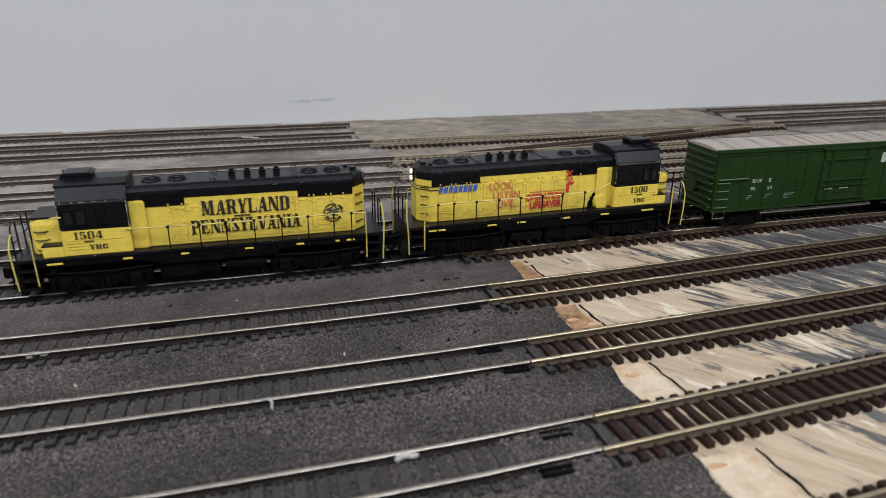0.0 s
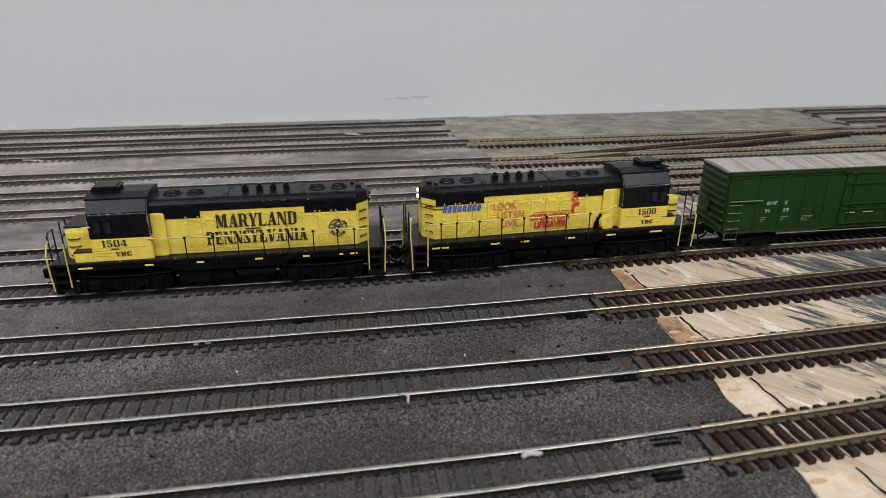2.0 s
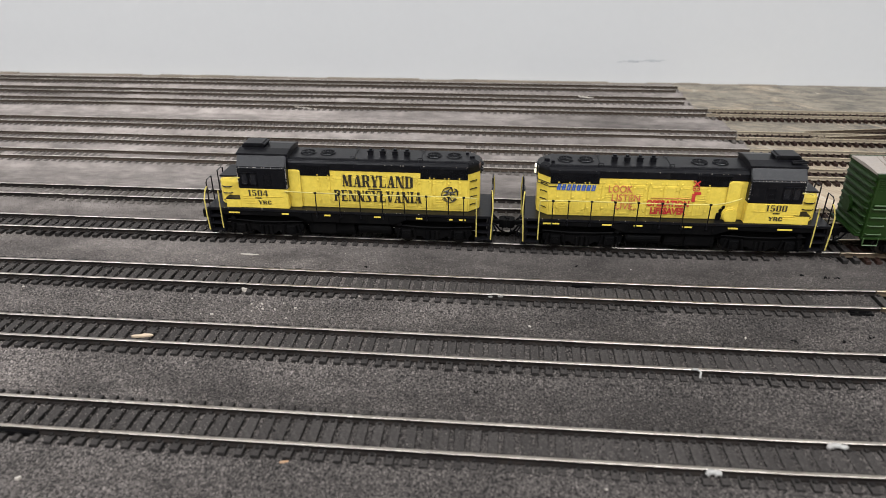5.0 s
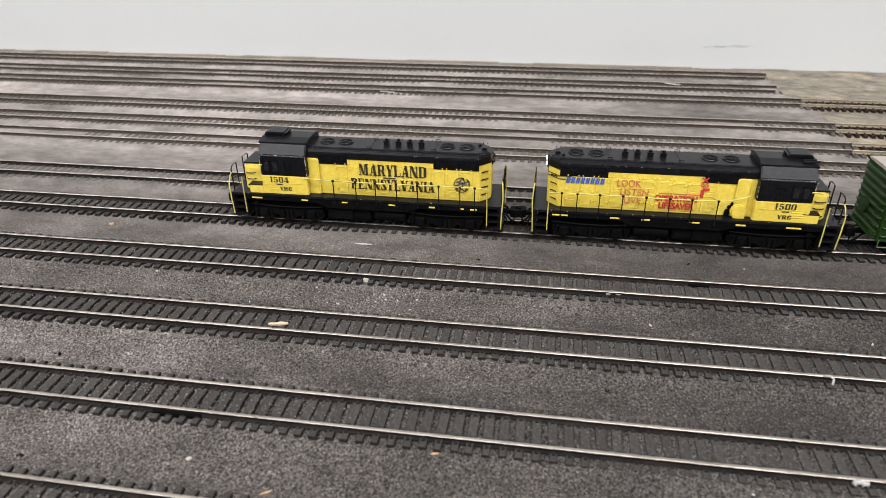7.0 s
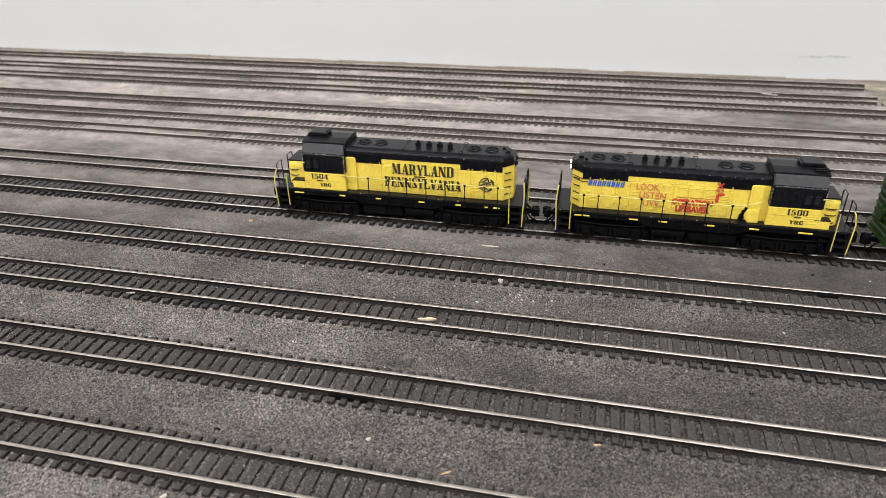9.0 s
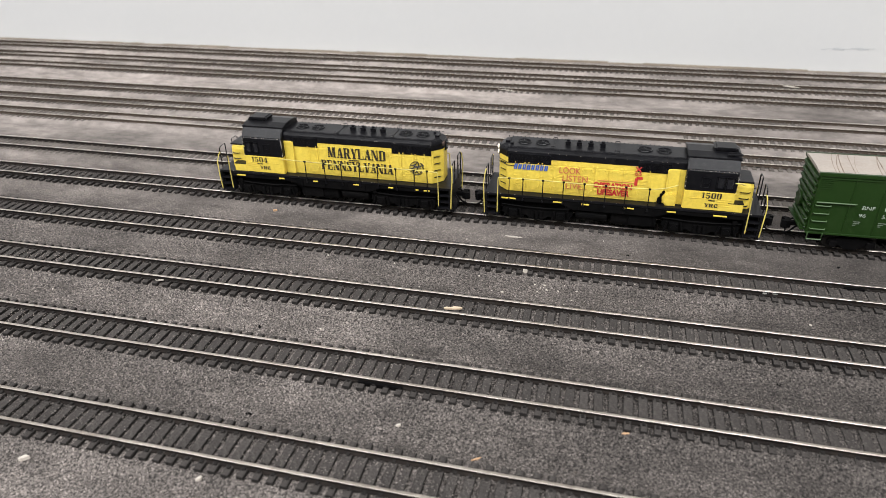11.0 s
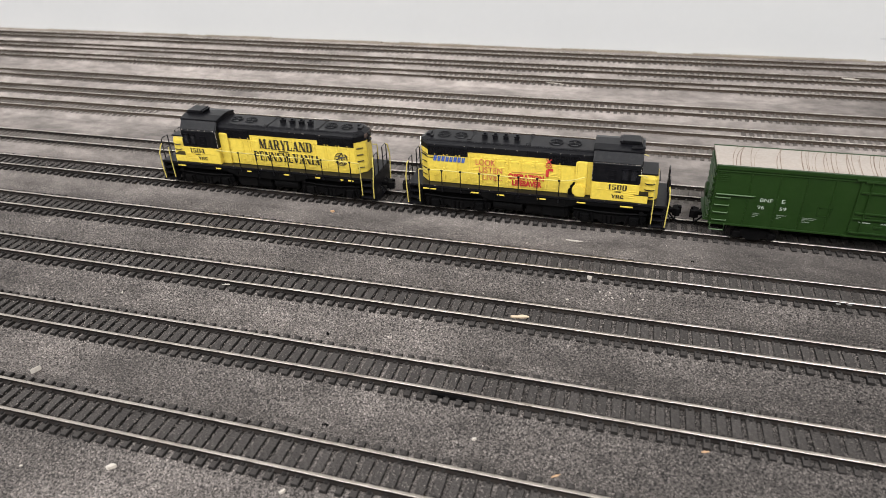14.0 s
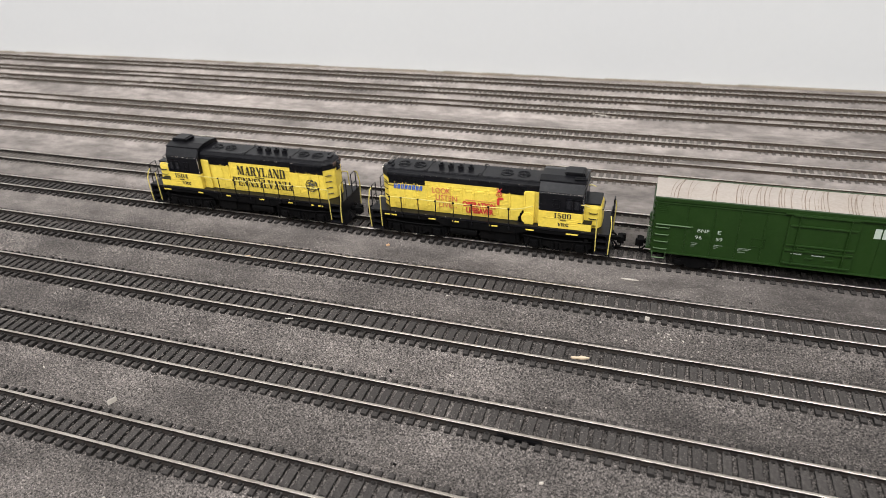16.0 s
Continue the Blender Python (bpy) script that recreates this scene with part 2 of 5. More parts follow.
    b.inputs["Strength"].default_value, b.inputs["Distance"].default_value = 0.5, 0.0004
    nt.links.new(stretched(50, 400, 56, 1, 5, 0.5), b.inputs["Height"])
    nt.links.new(b.outputs[0], bsdf.inputs["Normal"])
    return m


PLYWOOD = board_material()


# ---------------------------------------------------------------- building
def box(bm, x0, x1, y0, y1, z0, z1, bevel=0.0, slot=0):
    """A block in millimetres, its edges rounded by bevel."""
    made = bmesh.ops.create_cube(bm, size=1.0)["verts"]
    bmesh.ops.transform(bm, verts=made, matrix=Matrix.LocRotScale(((x0 + x1) / 2, (y0 + y1) / 2, (z0 + z1) / 2), None, (x1 - x0, y1 - y0, z1 - z0)))
    for f in {f for v in made for f in v.link_faces}:
        f.material_index = slot
    if bevel:
        bmesh.ops.bevel(bm, geom=list({e for v in made for e in v.link_edges}), offset=bevel, segments=2, affect="EDGES", profile=0.6)
    return bm


def tube(bm, points, r, sides=6):
    """A round bar through points, with capped ends."""
    points = [Vector(p) for p in points]
    rings = []
    for i, p in enumerate(points):
        d = (points[min(i + 1, len(points) - 1)] - points[max(i - 1, 0)]).normalized()
        side = d.cross(Vector((0, 0, 1)) if abs(d.z) < 0.9 else Vector((1, 0, 0))).normalized()
        up = side.cross(d)
        rings.append([bm.verts.new(p + r * (math.cos(a) * side + math.sin(a) * up)) for a in (2 * math.pi * k / sides for k in range(sides))])
    for a, b in zip(rings, rings[1:]):
        for k in range(sides):
            bm.faces.new((a[k], a[(k + 1) % sides], b[(k + 1) % sides], b[k]))
    bm.faces.new(rings[0][::-1])
    bm.faces.new(rings[-1])
    return bm


def disc(bm, x, y, z0, z1, r, axis="z", sides=20, bevel=0.0, r2=None):
    """A round block from z0 to z1 along an axis; x and y are its other two coordinates in order."""
    made = bmesh.ops.create_cone(bm, cap_ends=True, segments=sides, radius1=r, radius2=r if r2 is None else r2, depth=z1 - z0)["verts"]
    mid = (z0 + z1) / 2
    m = {"z": Matrix.Translation((x, y, mid)),
         "y": Matrix.Translation((x, mid, y)) @ Matrix.Rotation(-math.pi / 2, 4, "X"),
         "x": Matrix.Translation((mid, x, y)) @ Matrix.Rotation(math.pi / 2, 4, "Y")}[axis]
    bmesh.ops.transform(bm, verts=made, matrix=m)
    if bevel:
        caps = [e for e in {e for v in made for e in v.link_edges} if any(len(f.verts) > 4 for f in e.link_faces)]
        bmesh.ops.bevel(bm, geom=caps, offset=bevel, segments=2, affect="EDGES")
    return bm


def prism(bm, outline, a, b, axis="x"):
    """An outline drawn out along an axis: (y, z) along x, (x, z) along y, (x, y) along z."""
    put = {"x": lambda u, v, w: (w, u, v), "y": lambda u, v, w: (u, w, v), "z": lambda u, v, w: (u, v, w)}[axis]
    one = [bm.verts.new(put(u, v, a)) for u, v in outline]
    two = [bm.verts.new(put(u, v, b)) for u, v in outline]
    n = len(outline)
    for k in range(n):
        bm.faces.new((one[k], one[(k + 1) % n], two[(k + 1) % n], two[k]))
    bm.faces.new(one[::-1])
    bm.faces.new(two)
    bmesh.ops.recalc_face_normals(bm, faces=bm.faces)
    return bm


def soften(bm, offset, limit=0.5):
    edges = [e for e in bm.edges if len(e.link_faces) == 2 and e.calc_face_angle(0) > limit]
    bmesh.ops.bevel(bm, geom=edges, offset=offset, segments=2, affect="EDGES", clamp_overlap=True)
    return bm


def to_mesh(name, bm, mats, smooth=False):
    mats = mats if isinstance(mats, (list, tuple)) else [mats]
    bmesh.ops.scale(bm, vec=(MM, MM, MM), verts=bm.verts)
    data = bpy.data.meshes.new(name)
    bm.to_mesh(data)
    bm.free()
    for m in mats:
        data.materials.append(m)
    if smooth:
        data.polygons.foreach_set("use_smooth", [True] * len(data.polygons))
    return data


def part(name, bm, mats, parent, label="", smooth=False):
    ob = new(name, to_mesh(name, bm, mats, smooth))
    ob.parent = parent
    return tagged(ob, label)


def thing(name, label, category, x=0, y=0, z=0, turn=0, group="", kind=""):
    ob = new(name)
    ob.empty_display_size = 0.01
    ob.matrix_basis = pose(x * MM, y * MM, z * MM, 0, 0, turn)
    return tagged(ob, label, category, group, kind)


def solid(name, bm, mats, label, category, kind="structure", smooth=False):
    return tagged(new(name, to_mesh(name, bm, mats, smooth)), label, category, "", kind)


def words(name, text, mat, parent, x0, x1, z0, z1, y, facing, label="", bold=0.0, lean=0.0):
    """Raised lettering in a box of a side wall. facing -1: read from -y, 1: read from +y, where x0 is still the smaller x."""
    curve = bpy.data.curves.new(name, "FONT")
    curve.body, curve.size, curve.offset, curve.extrude, curve.shear = text, 1.0, bold, 0.0, lean
    tmp = bpy.data.objects.new(name, curve)
    scene.collection.objects.link(tmp)
    data = bpy.data.meshes.new_from_object(tmp.evaluated_get(bpy.context.evaluated_depsgraph_get()))
    bpy.data.objects.remove(tmp)
    co = np.empty(len(data.vertices) * 3)
    data.vertices.foreach_get("co", co)
    co = co.reshape(-1, 3)
    lo, hi = co.min(0), co.max(0)
    u = (co[:, 0] - lo[0]) / (hi[0] - lo[0])
    v = (co[:, 1] - lo[1]) / (hi[1] - lo[1])
    out = np.empty_like(co)
    out[:, 0] = x0 + (x1 - x0) * (u if facing < 0 else 1 - u)
    out[:, 1] = y
    out[:, 2] = z0 + (z1 - z0) * v
    data.vertices.foreach_set("co", (out * MM).ravel())
    data.update()
    data.materials.clear()
    data.materials.append(mat)
    ob = new(name, data)
    ob.parent = parent
    return tagged(ob, label)


# ---------------------------------------------------------------- room and table
WALL_Y = 395.7
RAIL_Z, HALF_GAUGE, TIE_STEP = 3.2, 4.65, 3.45
TRACKS = [31.6, 64.2, 96.5, 127.1, 159.8, 188.2, 230.5, 254.6, 281.7, 321.1, 345.0, 371.7]
BACK = dict(x0=-2400.0, x1=2400.0, y0=-2600.0)
solid("wall_north", box(bmesh.new(), BACK["x0"], BACK["x1"], WALL_Y, WALL_Y + 60, -900, CEILING_Z), WALL, "smooth grey-white painted wall behind the yard", "wall")
solid("wall_south", box(bmesh.new(), BACK["x0"], BACK["x1"], BACK["y0"] - 60, BACK["y0"], -900, CEILING_Z), ROOM, "plain pale painted room wall", "wall")
solid("wall_west", box(bmesh.new(), BACK["x0"] - 60, BACK["x0"], BACK["y0"] - 60, WALL_Y + 60, -900, CEILING_Z), ROOM, "plain pale painted room wall", "wall")
solid("wall_east", box(bmesh.new(), BACK["x1"], BACK["x1"] + 60, BACK["y0"] - 60, WALL_Y + 60, -900, CEILING_Z), ROOM, "plain pale painted room wall", "wall")
solid("floor", box(bmesh.new(), BACK["x0"], BACK["x1"], BACK["y0"], WALL_Y, -960, -900), CARPET, "dark carpeted room floor", "floor")
solid("ceiling", box(bmesh.new(), BACK["x0"], BACK["x1"], BACK["y0"], WALL_Y, CEILING_Z, CEILING_Z + 40), ROOM, "plain pale ceiling", "ceiling")
for lx, ly in LAMPS:
    fixture = thing("ceiling_light", "white ceiling light fixture with a long body", "ceiling light", lx, ly, CEILING_Z, group="ceiling lights")
    part("housing", box(bmesh.new(), -620, 620, -270, 270, -60, -2, 6), ROOM, fixture)
TRIM_WOOD = material("dull_trim_wood", (0.23, 0.195, 0.15), 0.8, second=(0.15, 0.125, 0.095), scale=40, amount=0.8)
# rough pale edge of the board where it meets the wall
bm = bmesh.new()
rng0 = random.Random(8)
x = -1300.0
while x < 900:
    w = rng0.uniform(8, 26)
    box(bm, x, x + w, WALL_Y - rng0.uniform(2.0, 3.5), WALL_Y, -5, rng0.uniform(0.1, 0.9))
    x += w + 0.01
solid("trim", bm, TRIM_WOOD, "rough pale wooden edge along the foot of the wall", "trim")
# the pale mark low on the wall
mark = bmesh.new()
for k in range(9):
    u = -14 + 3.3 * k
    box(mark, u, u + 3.29, WALL_Y - 0.12, WALL_Y + 0.05, 13.0 + 0.5 * math.sin(k * 1.7) + 0.12 * k, 13.5 + 0.6 * math.sin(k * 2.3) ** 2 + 0.14 * k)
scuff = solid("wall_scuff", mark, material("scuff", (0.40, 0.41, 0.42), 0.8), "faint grey scuff on the painted wall", "scuff")
scuff.location.x = -0.002


def board_edge(y):
    """Where the ballasted board ends and the bare plywood begins."""
    base = 36.5 if y < 185 else (28.0 if y < 330 else 18.5)
    return base + 0.45 * math.sin(y * 0.21) + 0.3 * math.sin(y * 0.57 + 1) + 0.22 * math.sin(y * 2.1)


def far_edge(y):
    return 262.0 + 18 * max(0.0, (345 - y) / 50 if y > 295 else 1.0) + 2.0 * math.sin(y * 0.3)


NEAREST = [min(range(len(TRACKS)), key=lambda n: abs(TRACKS[n] - y)) for y in range(-170, 405)]


def ground_height(x, y):
    """Uneven grit, banked up round the ties and filled in between the rails."""
    fill = 0.0
    if x < 20 or x > 262:
        n = NEAREST[int(y + 170)]
        off = abs(y - TRACKS[n])
        patch = noise.noise(Vector((x * 0.02, TRACKS[n], 2.0)))
        near_board = min(1.0, max(0.0, (x + 230) / 150)) if n < 5 else 0.6
        buried = min(1.0, max(0.0, x / 5)) if x < 30 and n < 5 else 0.0
        if n > 4:
            fill = (1.5 + 0.3 * patch) * min(1.0, max(0.0, (11.5 - off) / 2.5))
        elif off < 3.9:
            fill = max(1.05 + 0.6 * near_board + 0.35 * patch, 2.0 * buried)
        elif off < 11.5:
            fill = (1.15 + 0.3 * near_board + 0.5 * buried + 0.4 * noise.noise(Vector((x * 0.03, TRACKS[n] + (y > TRACKS[n]), 7.0)))) * min(1.0, (11.5 - off) / 3.0)
    h = fill + 0.42 * noise.noise(Vector((x * 0.012, y * 0.02, 0.3))) + 0.22 * noise.noise(Vector((x * 0.09, y * 0.11, 4.0))) - 0.05
    return max(h, 0.62 * min(1.0, x / 8)) if 0 < x < 325 else h


def sheet(name, xs_of, ys, label):
    """A ballasted sheet with a turned-down rim; xs_of gives the x of each row."""
    bm = bmesh.new()
    grid = []
    for y in ys:
        grid.append([bm.verts.new((x, y, ground_height(x, y))) for x in xs_of(y)])
    for a, b in zip(grid, grid[1:]):
        for k in range(len(a) - 1):
            bm.faces.new((a[k], a[k + 1], b[k + 1], b[k]))
    for end in (0, -1):
        low = [bm.verts.new((r[end].co.x, r[end].co.y, -4.0)) for r in grid]
        for k in range(len(grid) - 1):
            bm.faces.new((grid[k][end], grid[k + 1][end], low[k + 1], low[k]) if end else (grid[k][end], low[k], low[k + 1], grid[k + 1][end]))
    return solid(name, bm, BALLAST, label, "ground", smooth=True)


YS = sorted(set([-160 + 2.5 * k for k in range(int((WALL_Y + 160) / 2.5) + 1)] + [WALL_Y] + [round(yc + o, 2) for yc in TRACKS for o in (-11.5, -8.5, -4.0, -3.7, 3.7, 4.0, 8.5, 11.5)] + [round(yc + o, 2) for yc in TRACKS[5:] for o in (-9.2, -8.2, 8.2, 9.2)]))
sheet("ground_west", lambda y: [-1300 + 12 * k for k in range(50)] + list(np.linspace(-700, board_edge(y), 260)), YS, "dark grey gritty ballast sheet with fine specks")
sheet("ground_east", lambda y: list(np.linspace(far_edge(y), 900, 90)), YS, "dark grey gritty ballast sheet with fine specks")
solid("plywood_board", box(bmesh.new(), 10, 320, -160, WALL_Y, -6, 0.35), PLYWOOD, "bare plywood board smeared with dark grey paint", "board")
solid("tabletop", box(bmesh.new(), -1350, 950, -165, WALL_Y, -26, -6.1), WOOD_EDGE, "plywood tabletop under the yard", "tabletop")

solid("bench", box(bmesh.new(), -1300, 900, -120, WALL_Y, -900, -26.2), ROOM, "plain painted bench that carries the yard", "bench")

# torn veneer along the plywood's edge, piece by piece between the tracks
random.seed(5)
for y0, y1, veneer in ((-60, 26, PALE_EDGE), (38, 58, PALE_EDGE), (70, 90, PALE_EDGE), (102, 121, WOOD_EDGE), (133, 153, WOOD_EDGE), (166, 183, WOOD_EDGE)):
    bm = bmesh.new()
    n = max(3, int((y1 - y0) / 3.0))
    left = [(board_edge(y0 + (y1 - y0) * k / n) + 0.2, y0 + (y1 - y0) * k / n) for k in range(n + 1)]
    right = [(41.0 + 0.07 * (150 - y) + random.uniform(-1.2, 0.3), y) for _, y in left]
    prism(bm, left + right[::-1], 0.34, 0.56 + random.uniform(0, 0.1), "z")
    solid("torn_edge", bm, veneer, "torn wood veneer along the plywood edge", "veneer")
    for k in range(2):
        y = random.uniform(y0 + 2, y1 - 2)
        x = random.uniform(38, 44)
        flake = bmesh.new()
        a = random.uniform(0, 3)
        pts = [(x + random.uniform(0.7, 1.9) * math.cos(a + j * 1.05) * 1.3, y + random.uniform(0.3, 0.9) * math.sin(a + j * 1.05)) for j in range(6)]
        prism(flake, pts, 0.55, 0.9, "z")
        tagged(new("wood_flake", to_mesh("wood_flake", flake, CHIP_TAN if k else PALE_EDGE)), "splintered wood flake on the torn edge", "wood flake", "flakes on the torn edge")

# cracks that run along the plywood between two boards
for y0, y1 in ((-60, 26), (38, 58), (70, 90), (102, 121), (133, 153)):
    crack = bmesh.new()
    edge = [(41.5 + 0.075 * (150 - y) + random.uniform(-0.35, 0.35), y) for y in np.linspace(y0, y1, 9)]
    prism(crack, edge + [(u + random.uniform(0.3, 0.8), y) for u, y in edge[::-1]], 0.3, 0.5, "z")
    solid("board_crack", crack, UNDER, "dark crack across the bare plywood", "crack")

# ---------------------------------------------------------------- tracks
# how far each near track swings towards the wall past the old board's end: slope, and where the bend begins
SWING = [(0.060, -15.0), (0.062, -15.0), (0.047, 0.0), (0.050, -12.0)]


def swing(i, x):
    if i > len(SWING):
        return 0.0
    if i == len(SWING):
        # the train's own track shifts over and runs straight again
        u = min(1.0, max(0.0, (x + 40) / 140))
        return 5.4 * u * u * (3 - 2 * u)
    slope, start = SWING[i]
    return slope * (math.hypot(x - start, 22.0) + (x - start)) / 2


JOINTS = [16, 21, 20, 21, 24, 26, 24, 24, 26, 22, 16, 17]
FAR_JOINTS = [320, 320, 320, 320, 320, 300, 290, 285, 280, 275, 266, 262]


def rail_outline(head=0.4):
    return [(-0.85, 0.0), (0.85, 0.0), (0.85, 0.2), (0.2, 0.36), (0.2, 0.92), (head, 1.06), (head, 1.38), (head - 0.08, 1.46), (-head + 0.08, 1.46), (-head, 1.38), (-head, 1.06), (-0.2, 0.92), (-0.2, 0.36), (-0.85, 0.2)]


def rail(parent, x0, x1, y, mats, wander=0.12, seed=0, shift=0.0, z=RAIL_Z - 1.46, track=99):
    """One length of rail, slightly wavy as hand-laid, bright on its top only."""
    bm = bmesh.new()
    n = max(2, int((x1 - x0) / 22))
    shape = rail_outline()
    rings = []
    for k in range(n + 1):
        x = x0 + (x1 - x0) * k / n
        dy = wander * noise.noise(Vector((x * 0.013, seed * 7.7, 0))) + shift * k / n + swing(track, x)
        dz = 0.1 * noise.noise(Vector((x * 0.01, seed * 3.1, 5)))
        rings.append([bm.verts.new((x, y + dy + u, z + dz + v)) for u, v in shape])
    m = len(shape)
    for a, b in zip(rings, rings[1:]):
        for k in range(m):
            f = bm.faces.new((a[k], a[(k + 1) % m], b[(k + 1) % m], b[k]))
            f.material_index = 1 if k in (6, 7, 8) else 0
    bm.faces.new(rings[0][::-1])
    bm.faces.new(rings[-1])
    bmesh.ops.recalc_face_normals(bm, faces=bm.faces)
    return part("rail", bm, mats, parent)


def tie_mesh(name, mats, seed, wide=1.0, half=0.86, foot=-0.4):
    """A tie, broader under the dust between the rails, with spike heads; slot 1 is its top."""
    rng = random.Random(seed)
    bm = bmesh.new()
    for y0, y1, w in ((-7.8, -3.9, half), (-3.9, 3.9, half * wide), (3.9, 7.8, half)):
        w += rng.uniform(-0.05, 0.05)
        box(bm, -w, w, y0 + rng.uniform(-0.12, 0.12) * (y0 < -5), y1 + rng.uniform(-0.12, 0.12) * (y1 > 5), foot, 1.62)
    top = [e for e in bm.edges if all(v.co.z > 1.4 for v in e.verts)]
    bmesh.ops.bevel(bm, geom=top, offset=0.1, segments=1, affect="EDGES")
    for s in (-1, 1):
        for o in (-0.95, 0.95):
            box(bm, -0.36, 0.36, s * HALF_GAUGE + o - 0.4, s * HALF_GAUGE + o + 0.4, 1.57, 2.05)
    # slot 0 holds the sides, where old ties carry their painted shade
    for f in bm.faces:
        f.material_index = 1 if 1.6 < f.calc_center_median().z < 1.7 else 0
    return to_mesh(name, bm, mats)


OLD_TIES = [tie_mesh("tie", (TIE_SIDE_SHADE, TIE_DUST), s, 1.32) for s in range(4)]
NEW_TIES = [tie_mesh("tie", (TIE_NEW, TIE_NEW), s + 9, 1.0, 0.8, 0.1) for s in range(2)]
for d in OLD_TIES + NEW_TIES:
    d.name = "tie"


def joined_ties(parent, places, source, mat):
    """Ties too far off to tell apart, as one mesh."""
    co, faces = [], []
    base = np.array([v.co[:] for v in source.vertices])
    polys = [list(p.vertices) for p in source.polygons]
    for x, y, z in places:
        o = len(co) * 1
        co.extend((base + (x * MM, y * MM, z * MM)).tolist())
        faces.extend([[i + o for i in p] for p in polys])
    data = bpy.data.meshes.new("ties")
    data.from_pydata(co, [], faces)
    for m in mat:
        data.materials.append(m)
    slots = [p.material_index for p in source.polygons]
    data.polygons.foreach_set("material_index", slots * len(places))
    ob = new("ties", data)
    ob.parent = parent
    return tagged(ob, "", "", "", "stuff")


def lay_track(i):
    yc, xj, xf = TRACKS[i], JOINTS[i], FAR_JOINTS[i]
    old = thing("track", "weathered old yard track with dull silver rails on dusty black ties", "track", group="old yard tracks", kind="structure")
    fresh = None if i > 9 else thing("track", "unpainted new track with bright brassy rails on brown plastic ties", "track", group="new yard tracks", kind="structure")
    for s in (-1, 1):
        y = yc + s * HALF_GAUGE
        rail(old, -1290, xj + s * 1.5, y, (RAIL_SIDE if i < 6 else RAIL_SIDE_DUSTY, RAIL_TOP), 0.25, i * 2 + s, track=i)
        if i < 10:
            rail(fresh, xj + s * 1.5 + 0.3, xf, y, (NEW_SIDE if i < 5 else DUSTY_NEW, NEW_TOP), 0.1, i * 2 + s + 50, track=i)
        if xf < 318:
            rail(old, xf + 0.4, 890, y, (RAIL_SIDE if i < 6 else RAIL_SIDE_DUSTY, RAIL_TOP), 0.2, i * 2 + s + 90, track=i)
    rng = random.Random(i)
    far_old, far_new = [], []
    n_single = 0
    x = -1285.0 + rng.uniform(0, 3)
    while x < 880:
        on_board = xj + 3 < x < xf
        if (on_board and i < 10) or x <= xj + 3 or (xf < 318 and x > xf):
            spot = (x + rng.uniform(-0.12, 0.12), yc + swing(i, x) + rng.uniform(-0.2, 0.2), 0.1)
            if not on_board:
                # ballast has crept over the ties in places
                spot = (spot[0], spot[1], (0.38 if i < 5 else 0.05) + 0.2 * noise.noise(Vector((x * 0.02, i * 5.0, 2.0))))
            near = i <= 4 and -560 < x < 200
            if near and n_single < 296:
                n_single += 1
                ob = new("tie", rng.choice(NEW_TIES if on_board else OLD_TIES))
                ob.matrix_basis = pose(spot[0] * MM, spot[1] * MM, spot[2] * MM, 0, 0, rng.uniform(-1.6, 1.6) + math.degrees(swing(i, x + 1) - swing(i, x)))
                ob.parent = fresh if on_board else old
            else:
                (far_new if on_board else far_old).append(spot)
        x += TIE_STEP
    if far_old:
        joined_ties(old, far_old, OLD_TIES[0], (TIE_SIDE_SHADE, TIE_DUST) if i < 5 else (TIE_PALE, TIE_PALE))
    if far_new:
        joined_ties(fresh, far_new, NEW_TIES[0], (TIE_NEW, TIE_NEW))
    return old, fresh


for i in range(len(TRACKS)):
    lay_track(i)
# the crossover between two far tracks on the plywood
cross = thing("crossover", "bright brassy crossover track on brown ties across the plywood", "track", kind="structure")
for s in (-1, 1):
    rail(cross, 60, 250, TRACKS[8] + 2 + s * HALF_GAUGE, (NEW_SIDE, NEW_TOP), 0.1, 70 + s, TRACKS[9] - TRACKS[8] - 4, RAIL_Z - 1.42)
joined_ties(cross, [(66 + 3.45 * k, TRACKS[8] + 2 + (TRACKS[9] - TRACKS[8] - 4) * (6 + 3.45 * k) / 190, 0.1) for k in range(53)], NEW_TIES[0], (TIE_NEW, TIE_NEW))

# loose grit on the ballast, and a finer dusting on the ties between the rails
rng = np.random.default_rng(3)
N_BED, N_FAR, N_TIE = 250000, 6000, 26000
N_GRIT = N_BED + N_FAR + N_TIE
tie_row = np.array(TRACKS[:5])[rng.integers(0, 5, N_TIE)]
gx = np.concatenate([rng.uniform(-420, 36, N_BED), rng.uniform(-700, 30, N_FAR), rng.uniform(-420, 14, N_TIE)])
gy = np.concatenate([rng.uniform(-10, 190, N_BED), rng.uniform(190, 395, N_FAR), tie_row + rng.uniform(-3.7, 3.7, N_TIE)])
gs = rng.uniform(0.15, 0.36, N_GRIT) * np.where(rng.random(N_GRIT) < 0.05, 1.5, 1.0)
gs[-N_TIE:] *= 0.62
gz = np.array([ground_height(a, b) for a, b in zip(gx, gy)]) + 0.02
gz[-N_TIE:] = 2.0
shape5 = np.array([(1, 0, -0.3), (0, 1, -0.3), (-1, 0, -0.3), (0, -1, -0.3), (0, 0, 0.75)])
tri = np.array([(0, 1, 4), (1, 2, 4), (2, 3, 4), (3, 0, 4)])
turn = rng.uniform(0, 6.28, N_GRIT)
